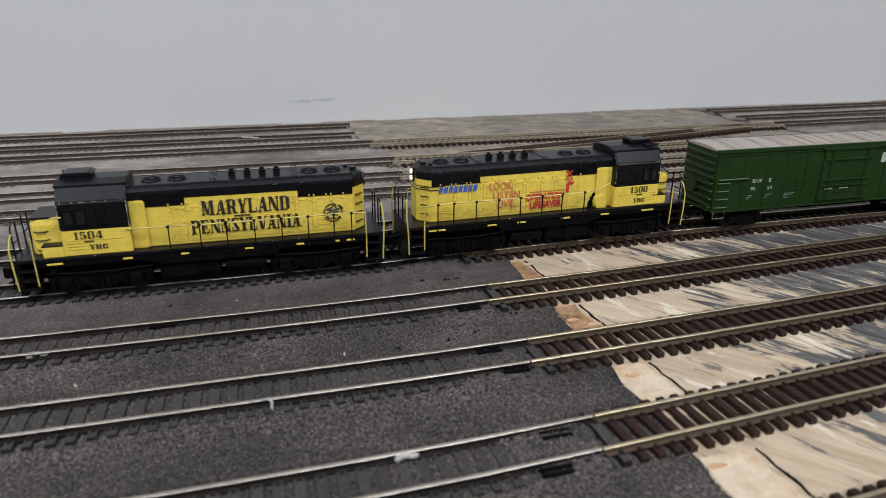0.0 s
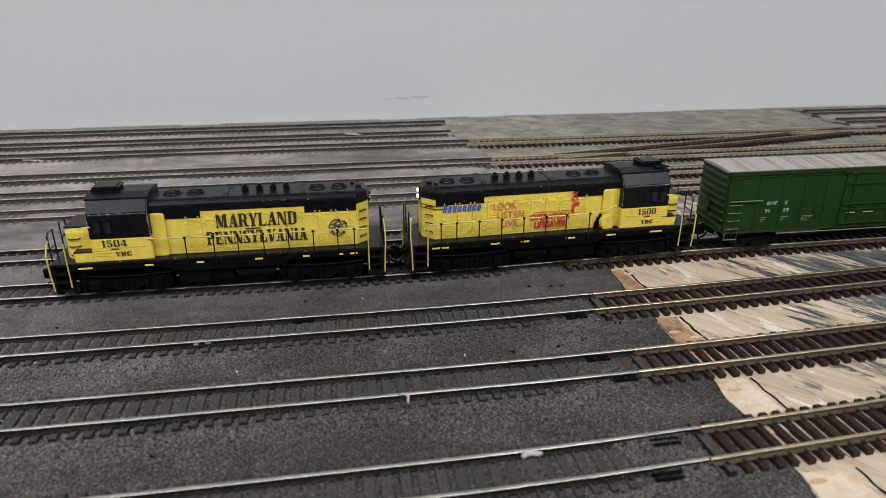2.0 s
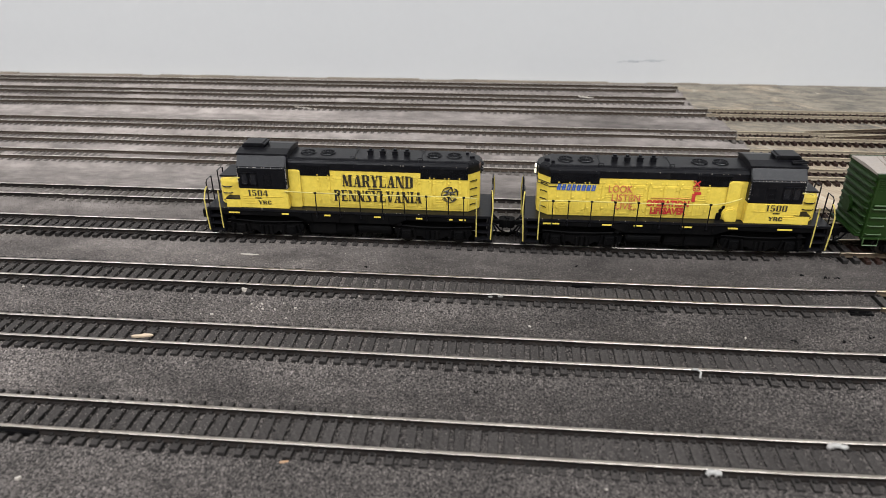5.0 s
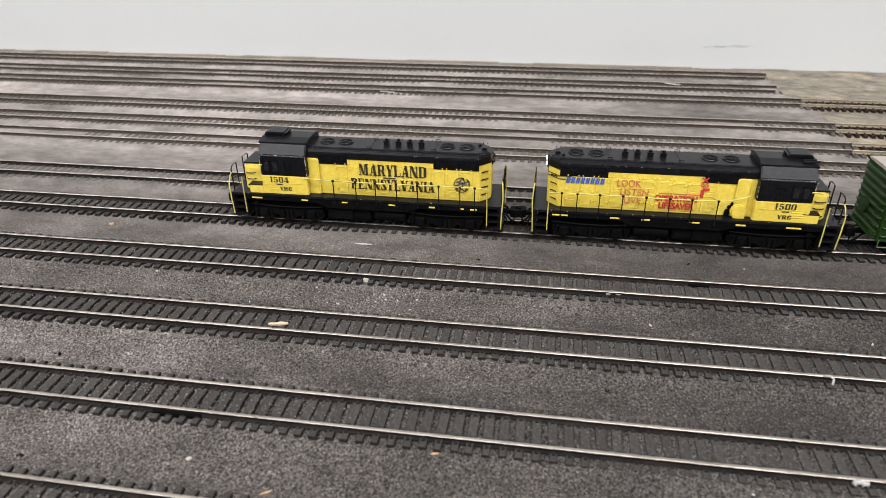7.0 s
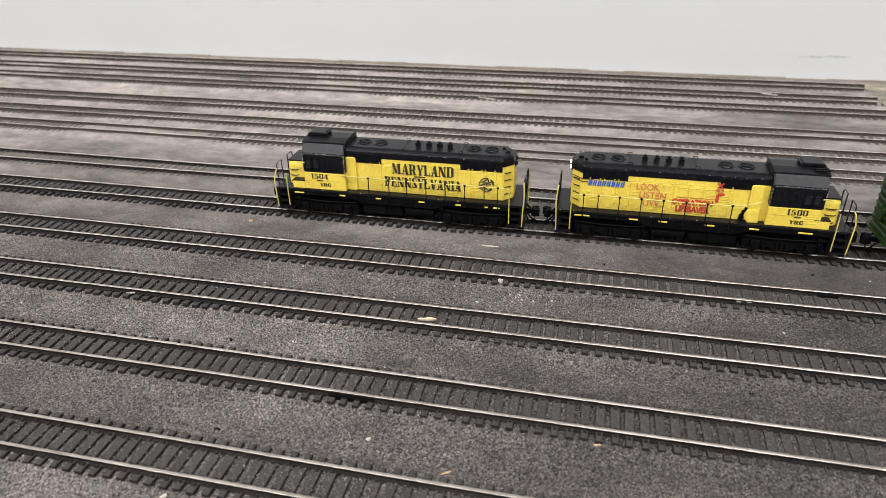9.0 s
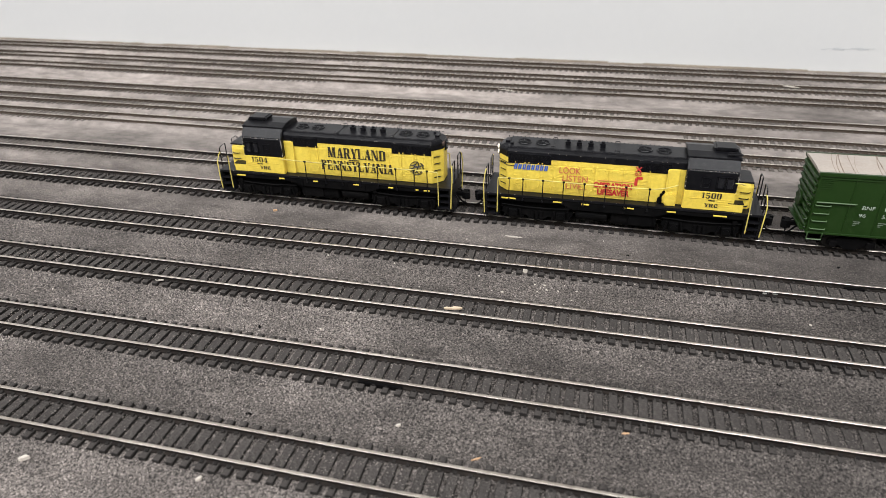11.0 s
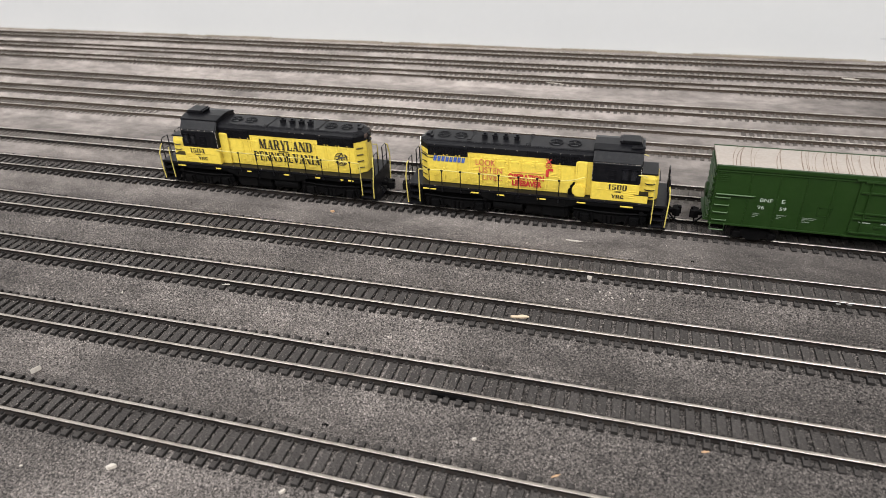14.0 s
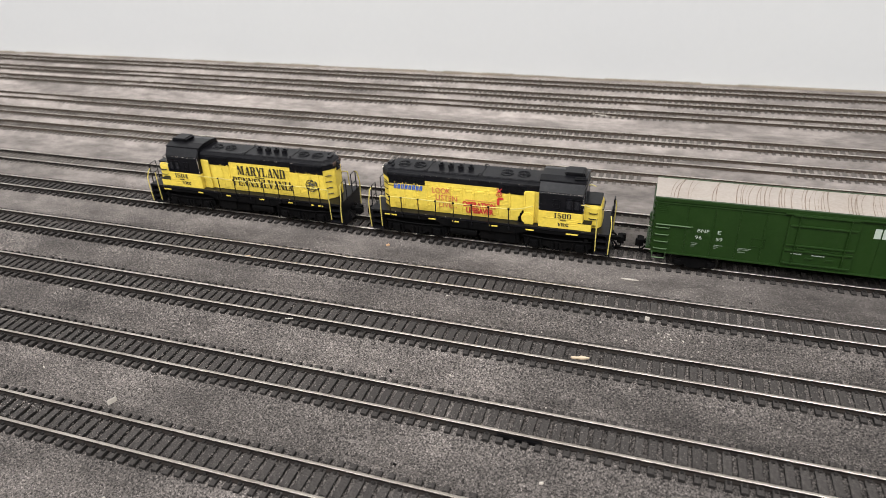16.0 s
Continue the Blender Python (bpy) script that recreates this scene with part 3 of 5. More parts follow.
pts = shape5[None] * rng.uniform(0.55, 1.3, (N_GRIT, 5, 1)) + rng.uniform(-0.3, 0.3, (N_GRIT, 5, 3)) * (0, 0, 1)
ca, sa = np.cos(turn)[:, None], np.sin(turn)[:, None]
pts = np.stack([pts[..., 0] * ca - pts[..., 1] * sa, pts[..., 0] * sa + pts[..., 1] * ca, pts[..., 2]], -1) * gs[:, None, None] + np.stack([gx, gy, gz], 1)[:, None]
grit_data = bpy.data.meshes.new("grit")
grit_data.from_pydata((pts.reshape(-1, 3) * MM).tolist(), [], (tri[None] + 5 * np.arange(N_GRIT)[:, None, None]).reshape(-1, 3).tolist())
grit_data.materials.append(GRAIN)
tagged(new("grit", grit_data), "loose grey ballast grit strewn over the board", "grit", "", "stuff")


# ---------------------------------------------------------------- train (local: front to -x, z from the rail top, millimetres)
WHEELS = []


def wheelset(truck, x, r):
    bm = bmesh.new()
    for s in (-1, 1):
        disc(bm, 0, 0, s * 4.6 - 0.9, s * 4.6 + 0.9, r, "y", 24, 0.15)
        disc(bm, 0, 0, s * 4.0 - 0.35, s * 4.0 + 0.35, r + 0.45, "y", 24)
        for k in range(4):
            a = k * math.pi / 2
            disc(bm, 0.55 * r * math.cos(a), 0.55 * r * math.sin(a), s * 5.5 - 0.1, s * 5.5 + 0.1, 0.45, "y", 8)
    disc(bm, 0, 0, -4.6, 4.6, 0.7, "y", 10)
    w = part("wheelset", bm, STEEL, truck, "dark steel wheels on an axle")
    w.location = (x * MM, 0, r * MM)
    WHEELS.append((w, x, r))
    return w


def loco_truck(loco, x):
    truck = part("truck", box(bmesh.new(), -3.0, 3.0, -5.6, 5.6, 5.2, 8.4, 0.4), UNDER, loco, "black four-wheel truck")
    truck.location.x = x * MM
    for s in (-1, 1):
        bm = bmesh.new()
        y0, y1 = sorted((s * 6.3, s * 7.5))
        prism(bm, [(-12.4, 3.6), (-10.5, 2.2), (-6.0, 2.2), (-4.2, 3.0), (-2.6, 1.9), (2.6, 1.9), (4.2, 3.0), (6.0, 2.2), (10.5, 2.2), (12.4, 3.6), (12.4, 5.6), (9.0, 6.8), (4.0, 5.4), (-4.0, 5.4), (-9.0, 6.8), (-12.4, 5.6)], y0, y1, "y")
        soften(bm, 0.18)
        for u in (-8.4, 8.4):
            a, b = sorted((s * 7.3, s * 8.4))
            box(bm, u - 1.5, u + 1.5, a, b, 2.2, 5.2, 0.3)
            disc(bm, u, 3.6, *sorted((s * 8.3, s * 8.7)), 0.95, "y", 14)
            tube(bm, [(u - 3.0, s * 8.0, 2.0), (u - 2.2, s * 8.2, 5.6)], 0.35)
            tube(bm, [(u + 3.0, s * 8.0, 2.0), (u + 2.2, s * 8.2, 5.6)], 0.35)
        for u in (-1.5, 0, 1.5):
            disc(bm, u, s * 7.7, 2.0, 5.0, 0.62, "z", 10)
        disc(bm, -10.6, 7.4, *sorted((s * 7.0, s * 8.6)), 0.8, "y", 12)
        tube(bm, [(-12.6, s * 7.9, 6.8), (-4, s * 8.1, 6.4), (4, s * 8.1, 6.4), (12.6, s * 7.9, 6.8)], 0.25)
        part("side_frame", bm, UNDER, truck)
    for u in (-8.4, 8.4):
        wheelset(truck, u, 3.1)
    return truck


def coupler(owner, x, s, z=5.6):
    """A knuckle coupler that reaches out from x towards s."""
    bm = bmesh.new()
    box(bm, *sorted((x, x + s * 3.4)), -0.8, 0.8, z - 0.7, z + 0.7, 0.2)
    head = [(x + s * 3.0, -1.5), (x + s * 3.0, 1.2), (x + s * 4.4, 1.9), (x + s * 5.4, 1.4), (x + s * 4.7, 0.4), (x + s * 4.6, -0.6), (x + s * 5.9, -0.5), (x + s * 5.9, -1.6), (x + s * 4.6, -2.1)]
    prism(bm, head, z - 1.3, z + 1.3, "z")
    tube(bm, [(x + s * 4.2, -0.9, z - 1.0), (x + s * 4.2, -1.1, z - 3.6), (x + s * 2.2, -1.4, z - 4.0)], 0.25)
    for side in (-2.6, 2.6):
        tube(bm, [(x, side, z + 0.6), (x + s * 1.8, side * 1.1, z + 0.2), (x + s * 3.4, side * 1.1, z - 1.8), (x + s * 4.8, side * 0.9, z - 2.6)], 0.3, 6)
    return part("coupler", bm, UNDER, owner, "black knuckle coupler with hoses")


def fan(owner, x, z):
    bm = bmesh.new()
    ring = []
    for k in range(24):
        a = 2 * math.pi * k / 24
        ring.append((x + 2.3 * math.cos(a), 2.3 * math.sin(a), z + 0.2))
    tube(bm, ring + ring[:1], 0.22, 5)
    disc(bm, x, 0, z - 0.1, z + 0.1, 2.2, "z", 24)
    disc(bm, x, 0, z + 0.1, z + 0.5, 0.5, "z", 12, 0.1)
    for k in range(14):
        a = 2 * math.pi * k / 14
        tube(bm, [(x + 0.6 * math.cos(a), 0.5 * math.sin(a), z + 0.38), (x + 2.2 * math.cos(a), 2.2 * math.sin(a), z + 0.22)], 0.12, 4)
    return part("radiator_fan", bm, BLACK, owner)


def grille(owner, x0, x1, s):
    """A black louvred intake high on the hood side."""
    bm = bmesh.new()
    face = s * 6.42
    box(bm, x0, x1, *sorted((s * 6.1, face)), 22.1, 25.9, 0.12)
    z = 22.55
    while z < 25.2:
        box(bm, x0 + 0.4, x1 - 0.4, *sorted((face, face + s * 0.16)), z, z + 0.17)
        z += 0.36
    x = x0 + 0.5
    while x < x1 - 0.4:
        box(bm, x, x + 0.13, *sorted((face, face + s * 0.22)), 22.5, 25.3)
        x += 0.55
    box(bm, x0 + 0.2, x1 - 0.2, *sorted((face, face + s * 0.3)), 25.35, 25.65)
    return part("grille", bm, BLACK, owner, "black louvred intake grille")


def hood_door(owner, x0, x1, s, seed):
    """A raised access door with hinges, latches and, on some, louvres."""
    rng = random.Random(seed)
    bm = bmesh.new()
    y = s * 6.2
    z1 = 21.9
    box(bm, x0, x1 - 0.1, *sorted((y - s * 0.1, y + s * 0.2)), 12.2, z1, 0.08)
    for a, b, c, d in ((x0 + 0.85, x1 - 0.95, 12.7, 12.95), (x0 + 0.85, x1 - 0.95, 21.2, 21.45), (x0 + 0.85, x0 + 1.05, 12.7, 21.45), (x1 - 1.15, x1 - 0.95, 12.7, 21.45)):
        box(bm, a, b, *sorted((y, y + s * 0.29)), c, d)
    box(bm, x0 + 1.9, x0 + 2.3, *sorted((y, y + s * 0.4)), 15.2, 16.2, 0.06)
    for u in (x0 + 0.4, x1 - 0.6):
        box(bm, u - 0.2, u + 0.2, *sorted((y, y + s * 0.5)), 22.3, 22.7, 0.06)
    for z in (13.4, 16.8, 20.4):
        box(bm, x0 + 0.15, x0 + 0.7, *sorted((y, y + s * 0.4)), z, z + 0.55, 0.07)
        if rng.random() < 0.7:
            box(bm, x1 - 0.75, x1 - 0.15, *sorted((y, y + s * 0.4)), z + 0.5, z + 1.0, 0.07)
    if rng.random() < 0.55:
        z = rng.choice((13.9, 17.4))
        for k in range(4):
            box(bm, x0 + 0.9, x1 - 0.9, *sorted((y, y + s * 0.3)), z + 0.55 * k, z + 0.55 * k + 0.22, 0.05)
    return part("hood_door", bm, YELLOW, owner)


def hood_ring(bm, w, x0, x1, c, z):
    return [bm.verts.new(p) for p in ((x0, -w, z), (x1 - c, -w, z), (x1, -w + c, z), (x1, w - c, z), (x1 - c, w, z), (x0, w, z))]


def loft(bm, rings):
    n = len(rings[0])
    for a, b in zip(rings, rings[1:]):
        for k in range(n):
            bm.faces.new((a[k], a[(k + 1) % n], b[(k + 1) % n], b[k]))
    bm.faces.new(rings[0][::-1])
    bm.faces.new(rings[-1])
    bmesh.ops.recalc_face_normals(bm, faces=bm.faces)
    return bm


YELLOW_RAIL = material("dirty_yellow_rail", (0.52, 0.43, 0.09), 0.5, second=(0.22, 0.18, 0.07), scale=220, amount=0.8)
POSTS = (-9.6, -2.0, 4.6, 11.7, 18.7, 25.7, 32.6, 37.4)
SILL_MARKS = (((-38.9, -35.2), (-21.3, -19), (-7.3, -5.3), (8.8, 11), (22.3, 24.3), (32.5, 33.9), (35.9, 38.1)),
              ((-35, -30.7), (-19, -16), (-5.3, -2.3), (9.6, 12.3), (19, 21.9), (35, 40)))


def locomotive(x, turn, label, worn):
    loco = thing("locomotive", label, "model locomotive", x, TRACKS[4], RAIL_Z, turn, group="coupled locomotives")
    deck = part("deck", box(bmesh.new(), -46, 46, -9.2, 9.2, 10.4, 11.3, 0.15), BLACK, loco, "black walkway deck")
    part("underframe", box(bmesh.new(), -44.5, 44.5, -6.2, 6.2, 5.0, 10.4, 0.2), UNDER, loco)
    for s in (-1, 1):
        bm = bmesh.new()
        prism(bm, [(-41, 10.4), (41, 10.4), (41, 8.8), (24, 8.8), (19, 8.9), (15, 7.2), (-12, 7.2), (-17, 8.9), (-24, 8.8), (-41, 8.8)], *sorted((s * 7.8, s * 9.0)), "y")
        soften(bm, 0.12)
        for u in (-12, -3, 6, 13):
            box(bm, u, u + 0.5, *sorted((s * 8.9, s * 9.25)), 7.4, 10.3)
        sill = part("side_sill", bm, UNDER, loco)
        for a, b in SILL_MARKS[worn]:
            part("sill_mark", box(bmesh.new(), a, b, *sorted((s * 8.95, s * 9.22)), 9.5, 9.95, 0.05), YELLOW, sill, "small yellow mark")
    # long hood
    hood = part("hood", soften(hood_body(), 0.25), YELLOW, loco, "yellow long hood with raised doors")
    roof = part("hood_roof", hood_top(), BLACK, loco, "black roof of the hood with chipped edges")
    bm = bmesh.new()
    for k in range(40):
        u = -16 + 1.43 * k
        for s in (-1, 1):
            box(bm, u, u + 0.32, s * 5.3 - 0.16, s * 5.3 + 0.16, 27.15, 27.6)
    for u in (2.0, 23.2):
        box(bm, u, u + 0.4, -4.8, 4.8, 27.5, 27.75)
        for s in (-1, 1):
            box(bm, u - 0.1, u + 0.5, *sorted((s * 5.9, s * 6.45)), 24.2, 26.4, 0.08)
            tube(bm, [(u - 0.5, s * 4.6, 27.6), (u - 0.5, s * 4.6, 28.2), (u + 0.9, s * 4.6, 28.2), (u + 0.9, s * 4.6, 27.6)], 0.14, 5)
    box(bm, 38.6, 40.2, -1.6, 1.6, 27.3, 28.3, 0.2)
    box(bm, 37.2, 38.2, 1.8, 3.2, 27.5, 28.2, 0.15)
    part("roof_rivets", bm, BLACK, roof)
    for u in (-13.2, -6.9, 27.4, 33.7):
        fan(roof, u, 27.55)
    for u in (7.0, 11.0, 14.9, 18.7):
        bm = bmesh.new()
        box(bm, u - 0.85, u + 0.85, -0.85, 0.85, 27.5, 28.75, 0.12)
        box(bm, u - 1.0, u + 1.0, -1.0, 1.0, 28.6, 28.95, 0.08)
        disc(bm, u, 0, 28.9, 29.55, 0.6, "z", 12, 0.1)
        part("exhaust_pipe", bm, BLACK, roof)
    for s in (-1, 1):
        grille(hood, -15.8, -5.2, s)
        grille(hood, 23.6, 38.4, s)
        u = -14.2
        for k in range(11):
            w = 4.55
            if not (k == 0):
                hood_door(hood, u, u + w - 0.22, s, k * 3 + worn * 50 + (s > 0))
            u += w + 0.08
    # blower bulge behind the cab
    for s in (-1, 1):
        bm = bmesh.new()
        box(bm, -18.6, -14.9, *sorted((s * 6.0, s * 6.75)), 11.3, 24.0, 0.3)
        box(bm, -15.2, -14.7, *sorted((s * 6.4, s * 7.0)), 11.8, 23.6, 0.15)
        if s > 0 and worn:
            disc(bm, -16.2, 13.6, *sorted((s * 6.4, s * 8.0)), 2.3, "y", 18, 0.4)
            box(bm, -18.4, -15.0, *sorted((s * 6.4, s * 7.9)), 11.3, 13.4, 0.3)
        part("blower_duct", bm, YELLOW, loco)
    if worn:
        # the broken gap in front of the duct
        bm = bmesh.new()
        for u, z, r in ((-13.4, 13.0, 0.9), (-13.9, 14.4, 0.8), (-14.4, 15.6, 0.6), (-13.2, 12.0, 0.8)):
            disc(bm, u, z, 6.3, 6.9, r, "y", 9, 0.15)
        part("broken_gap", bm, UNDER, loco, "dark jagged gap in the broken casing")
    # grab irons on the rear corner
    for s in (-1, 1):
        bm = bmesh.new()
        for z in (13.6, 16.2, 18.8, 21.4):
            p = [Vector((39.2, s * 5.7, z)), Vector((39.5, s * 5.95, z)), Vector((41.2, s * 4.55, z)), Vector((41.0, s * 4.3, z))]
            tube(bm, [q + Vector((0, 0, 0.35 if 0 < i < 3 else 0)) for i, q in enumerate(p)], 0.16, 5)
        part("grab_irons", bm, BLACK, hood)
    # rear lamp housing
    bm = bmesh.new()
    box(bm, 41.6, 42.5, -1.2, 1.2, 22.6, 26.6, 0.3)
    lamp = part("headlight_housing", bm, BLACK, loco)
    for z in (23.6, 25.5):
        part("headlight", disc(bmesh.new(), 0, z, 42.4, 43.0, 0.7, "x", 14, 0.1), LAMP_GLOW if worn else GLASS_DARK, lamp, "lit warm headlight" if worn else "unlit headlight")
    # cab
    cab = part("cab", soften(prism(bmesh.new(), [(-8.6, 11.3), (8.6, 11.3), (8.6, 17.9), (-8.6, 17.9)], -34.6, -18.6), 0.2), YELLOW, loco, "yellow lower cab")
    bm = bmesh.new()
    prism(bm, [(-8.6, 17.9), (8.6, 17.9), (8.5, 25.1), (6.3, 28.7), (2.8, 29.4), (-2.8, 29.4), (-6.3, 28.7), (-8.5, 25.1)], -34.6, -18.6)
    soften(bm, 0.3)
    upper = part("cab_upper", bm, BLACK, cab, "black upper cab and roof")
    bm = bmesh.new()
    prism(bm, [(-6.5, 28.3), (-2.8, 29.1), (2.8, 29.1), (6.5, 28.3), (6.5, 28.9), (2.8, 29.7), (-2.8, 29.7), (-6.5, 28.9)], -34.9, -18.3)
    part("cab_roof", soften(bm, 0.15), BLACK, cab)
    bm = bmesh.new()
    prism(bm, [(-34.2, 29.6), (-27.0, 29.6), (-26.4, 30.9), (-33.6, 30.9)], -2.6, 2.6, "y")
    box(bm, -33.2, -27.2, -2.9, 2.9, 30.2, 31.2, 0.2)
    part("roof_hatch", bm, BLACK, cab)
    bm = bmesh.new()
    tube(bm, [(-30.5, 5.0, 29.6), (-35.0, 5.0, 29.9)], 0.35, 8)
    tube(bm, [(-30.5, 4.0, 29.8), (-34.2, 4.0, 30.1)], 0.3, 8)
    part("air_horn", bm, BLACK, cab)
    for s in (-1, 1):
        for a, b in ((-33.5, -31.1), (-30.7, -28.2)):
            bm = bmesh.new()
            y = s * 8.6
            for f in ((a, b, 19.2, 19.6), (a, b, 23.0, 23.4), (a, a + 0.35, 19.2, 23.4), (b - 0.35, b, 19.2, 23.4)):
                box(bm, f[0], f[1], *sorted((y - s * 0.2, y + s * 0.28)), f[2], f[3])
            win = part("cab_window", bm, BLACK, cab)
            part("pane", box(bmesh.new(), a + 0.3, b - 0.3, *sorted((y - s * 0.1, y + s * 0.06)), 19.5, 23.1), GLASS_DARK, win, "dark glossy pane")
        bm = bmesh.new()
        for f in ((-26.2, -23.6, 19.2, 19.4), (-26.2, -23.6, 22.6, 22.8), (-26.2, -26.0, 19.2, 22.8), (-23.8, -23.6, 19.2, 22.8), (-25.6, -24.4, 20.6, 20.9)):
            box(bm, f[0], f[1], *sorted((s * 8.5, s * 8.78)), f[2], f[3])
        for u in (-33.9, -19.4):
            for z in (18.4, 20.6, 22.8, 24.6):
                disc(bm, u, z, *sorted((s * 8.45, s * 8.75)), 0.14, "y", 6)
        part("blanked_window", bm, BLACK, cab)
        tube_bm = tube(bmesh.new(), [(-33.8, s * 8.5, 21.5), (-35.4, s * 9.0, 21.8), (-36.8, s * 9.0, 21.3)], 0.22, 5)
        part("cab_mirror", tube_bm, YELLOW_RAIL, cab)
        bm = bmesh.new()
        for z in (13.0, 13.8, 14.6):
            box(bm, -33.6, -29.5, *sorted((s * 8.55, s * 8.75)), z, z + 0.25)
        box(bm, -33.6, -20.5, *sorted((s * 8.55, s * 8.74)), 15.3, 15.5)
        part("cab_louvre", bm, YELLOW, cab)
    bm = bmesh.new()
    for y0, y1 in ((-6.8, -4.0), (-3.2, 3.2), (4.0, 6.8)):
        box(bm, -34.9, -34.5, y0, y1, 22.0, 26.0, 0.1)
    part("windscreen", bm, GLASS_DARK, cab, "dark windscreen panes")
    if worn:
        cab.location.x = -1.8 * MM
    # short nose
    bm = bmesh.new()
    loft(bm, [[bm.verts.new(p) for p in ((-34.5, -w, z), (-34.5, w, z), (xn + 1.2, w, z), (xn, w - 1.6, z), (xn, -w + 1.6, z), (xn + 1.2, -w, z))] for w, xn, z in ((5.6, -42.6, 11.3), (5.6, -42.4, 19.0), (5.2, -41.8, 20.4))])
    nose = part("nose", soften(bm, 0.3), YELLOW, loco, "low yellow nose")
    part("nose_cap", box(bmesh.new(), -42.0, -34.6, -5.1, 5.1, 20.35, 20.9, 0.2), BLACK, nose)
    for s in (-1, 1):
        low_box = part("battery_box", box(bmesh.new(), -39.4, -34.55, *sorted((s * 5.5, s * 8.55)), 11.3, 14.1, 0.15), YELLOW, nose, "low yellow box beside the nose")
        part("lid", box(bmesh.new(), -39.5, -34.6, *sorted((s * 5.62, s * 8.65)), 14.1, 14.4, 0.1), BLACK, low_box)
    bm = bmesh.new()
    tube(bm, [(-42.3, -3.5, 18.0), (-42.9, -3.5, 18.2), (-42.9, 3.5, 18.2), (-42.3, 3.5, 18.0)], 0.16, 5)
    for z in (12.6, 15.2, 17.4):
        for s in (-1, 1):
            tube(bm, [(-41.2, s * 5.5, z), (-40.6, s * 6.1, z), (-38.6, s * 6.1, z), (-38.0, s * 5.5, z)], 0.17, 5)
    part("nose_rail", bm, BLACK, nose)
    # end plates, steps and couplers
    for e in (-1, 1):
        bm = bmesh.new()
        box(bm, *sorted((e * 44.8, e * 46.0)), -8.4, 8.4, 3.0, 10.5, 0.2)
        prism(bm, [(e * 45.0, 1.2), (e * 46.6, 1.2), (e * 46.0, 3.6), (e * 45.0, 3.6)], -7.0, 7.0, "y")
        part("pilot", bm, BLACK, loco)
        for s in (-1, 1):
            bm = bmesh.new()
            for z in (3.0, 5.4, 7.9):
                box(bm, *sorted((e * 41.2, e * 45.6)), *sorted((s * 6.6, s * 9.2)), z, z + 0.45, 0.08)
            box(bm, *sorted((e * 41.0, e * 41.5)), *sorted((s * 6.6, s * 9.1)), 2.8, 10.4)
            box(bm, *sorted((e * 45.3, e * 45.9)), *sorted((s * 6.6, s * 9.1)), 2.8, 10.4)
            part("step", bm, BLACK, loco, "black corner steps")
            bm = bmesh.new()
            top = 18.4 if e > 0 else 16.8
            tube(bm, [(e * 41.4, s * 9.3, 4.2), (e * 41.4, s * 9.4, 11), (e * 41.3, s * 9.4, 17.3)], 0.2, 6)
            tube(bm, [(e * 46.0, s * 9.3, 3.4), (e * 46.2, s * 9.5, 9.0), (e * 46.5, s * 9.0, 14.0), (e * 46.2, s * 7.9, top), (e * 46.0, s * 6.8, top + 0.8)], 0.22, 6)
            part("corner_handrail", bm, YELLOW_RAIL, loco, "bent dirty yellow handrail")
        bm = bmesh.new()
        for s in (-1, 1):
            tube(bm, [(e * 46.0, s * 6.8, 10.6), (e * 46.0, s * 6.8, 19.0), (e * 46.0, s * 5.8, 19.6), (e * 46.0, s * 2.6, 19.6), (e * 46.0, s * 2.6, 10.6)], 0.22, 5)
            tube(bm, [(e * 46.0, s * 6.8, 15.0), (e * 46.0, s * 2.6, 15.0)], 0.18, 5)
            tube(bm, [(e * 46.4, s * 3.6, 6.6), (e * 47.6, s * 3.8, 4.2), (e * 47.4, s * 3.8, 2.6)], 0.3, 5)
        part("end_railing", bm, BLACK, loco)
        coupler(loco, e * 45.5, e)
    # side handrails
    for s in (-1, 1):
        pts = [(-18.4, s * 9.0, 19.5), (-14.8, s * 9.1, 18.2), (-11.5, s * 9.3, 17.6)] if worn else [(-19.5, s * 9.0, 17.6), (-12, s * 9.3, 17.5)]
        rail_bm = tube(bmesh.new(), pts + [(u, s * 9.35, 17.5 + 0.12 * math.sin(u)) for u in POSTS] + [(41.2, s * 9.4, 17.4)], 0.2, 6)
        side = part("handrail", rail_bm, YELLOW_RAIL, loco, "thin yellow side handrail")
        for u in POSTS:
            bm = bmesh.new()
            tube(bm, [(u, s * 9.1, 9.2), (u, s * 9.35, 10.6), (u, s * 9.35, 17.5)], 0.19, 6)
            box(bm, u - 0.42, u + 0.42, s * 9.35 - 0.3, s * 9.35 + 0.3, 17.2, 17.75, 0.1)
            box(bm, u - 0.3, u + 0.3, *sorted((s * 8.9, s * 9.4)), 9.0, 9.8, 0.08)
            part("post", bm, BLACK, side)
    # pale chips where the black paint has worn off its edges
    rng = random.Random(40 + worn)
    chips = bmesh.new()
    for k in range(75):
        w, h = rng.uniform(0.05, 0.15), rng.uniform(0.04, 0.09)
        u = rng.uniform(-18, 41)
        spots = ((u, -6.36, 24.0), (u, -6.34, 26.15), (rng.uniform(-45, 45), -9.2, 11.28), (-34.65 + rng.uniform(0, 0.3), -8.55, rng.uniform(18, 25)), (-18.7, -8.55, rng.uniform(18, 25)), (rng.uniform(-34, -19), -8.52, 25.1))
        px, py, pz = rng.choice(spots)
        if worn:
            py = -py
            px = px - 1.8 if px < -18.5 and pz > 17 else px
        box(chips, px - w, px + w, py - 0.06, py + 0.06, pz - h, pz + h)
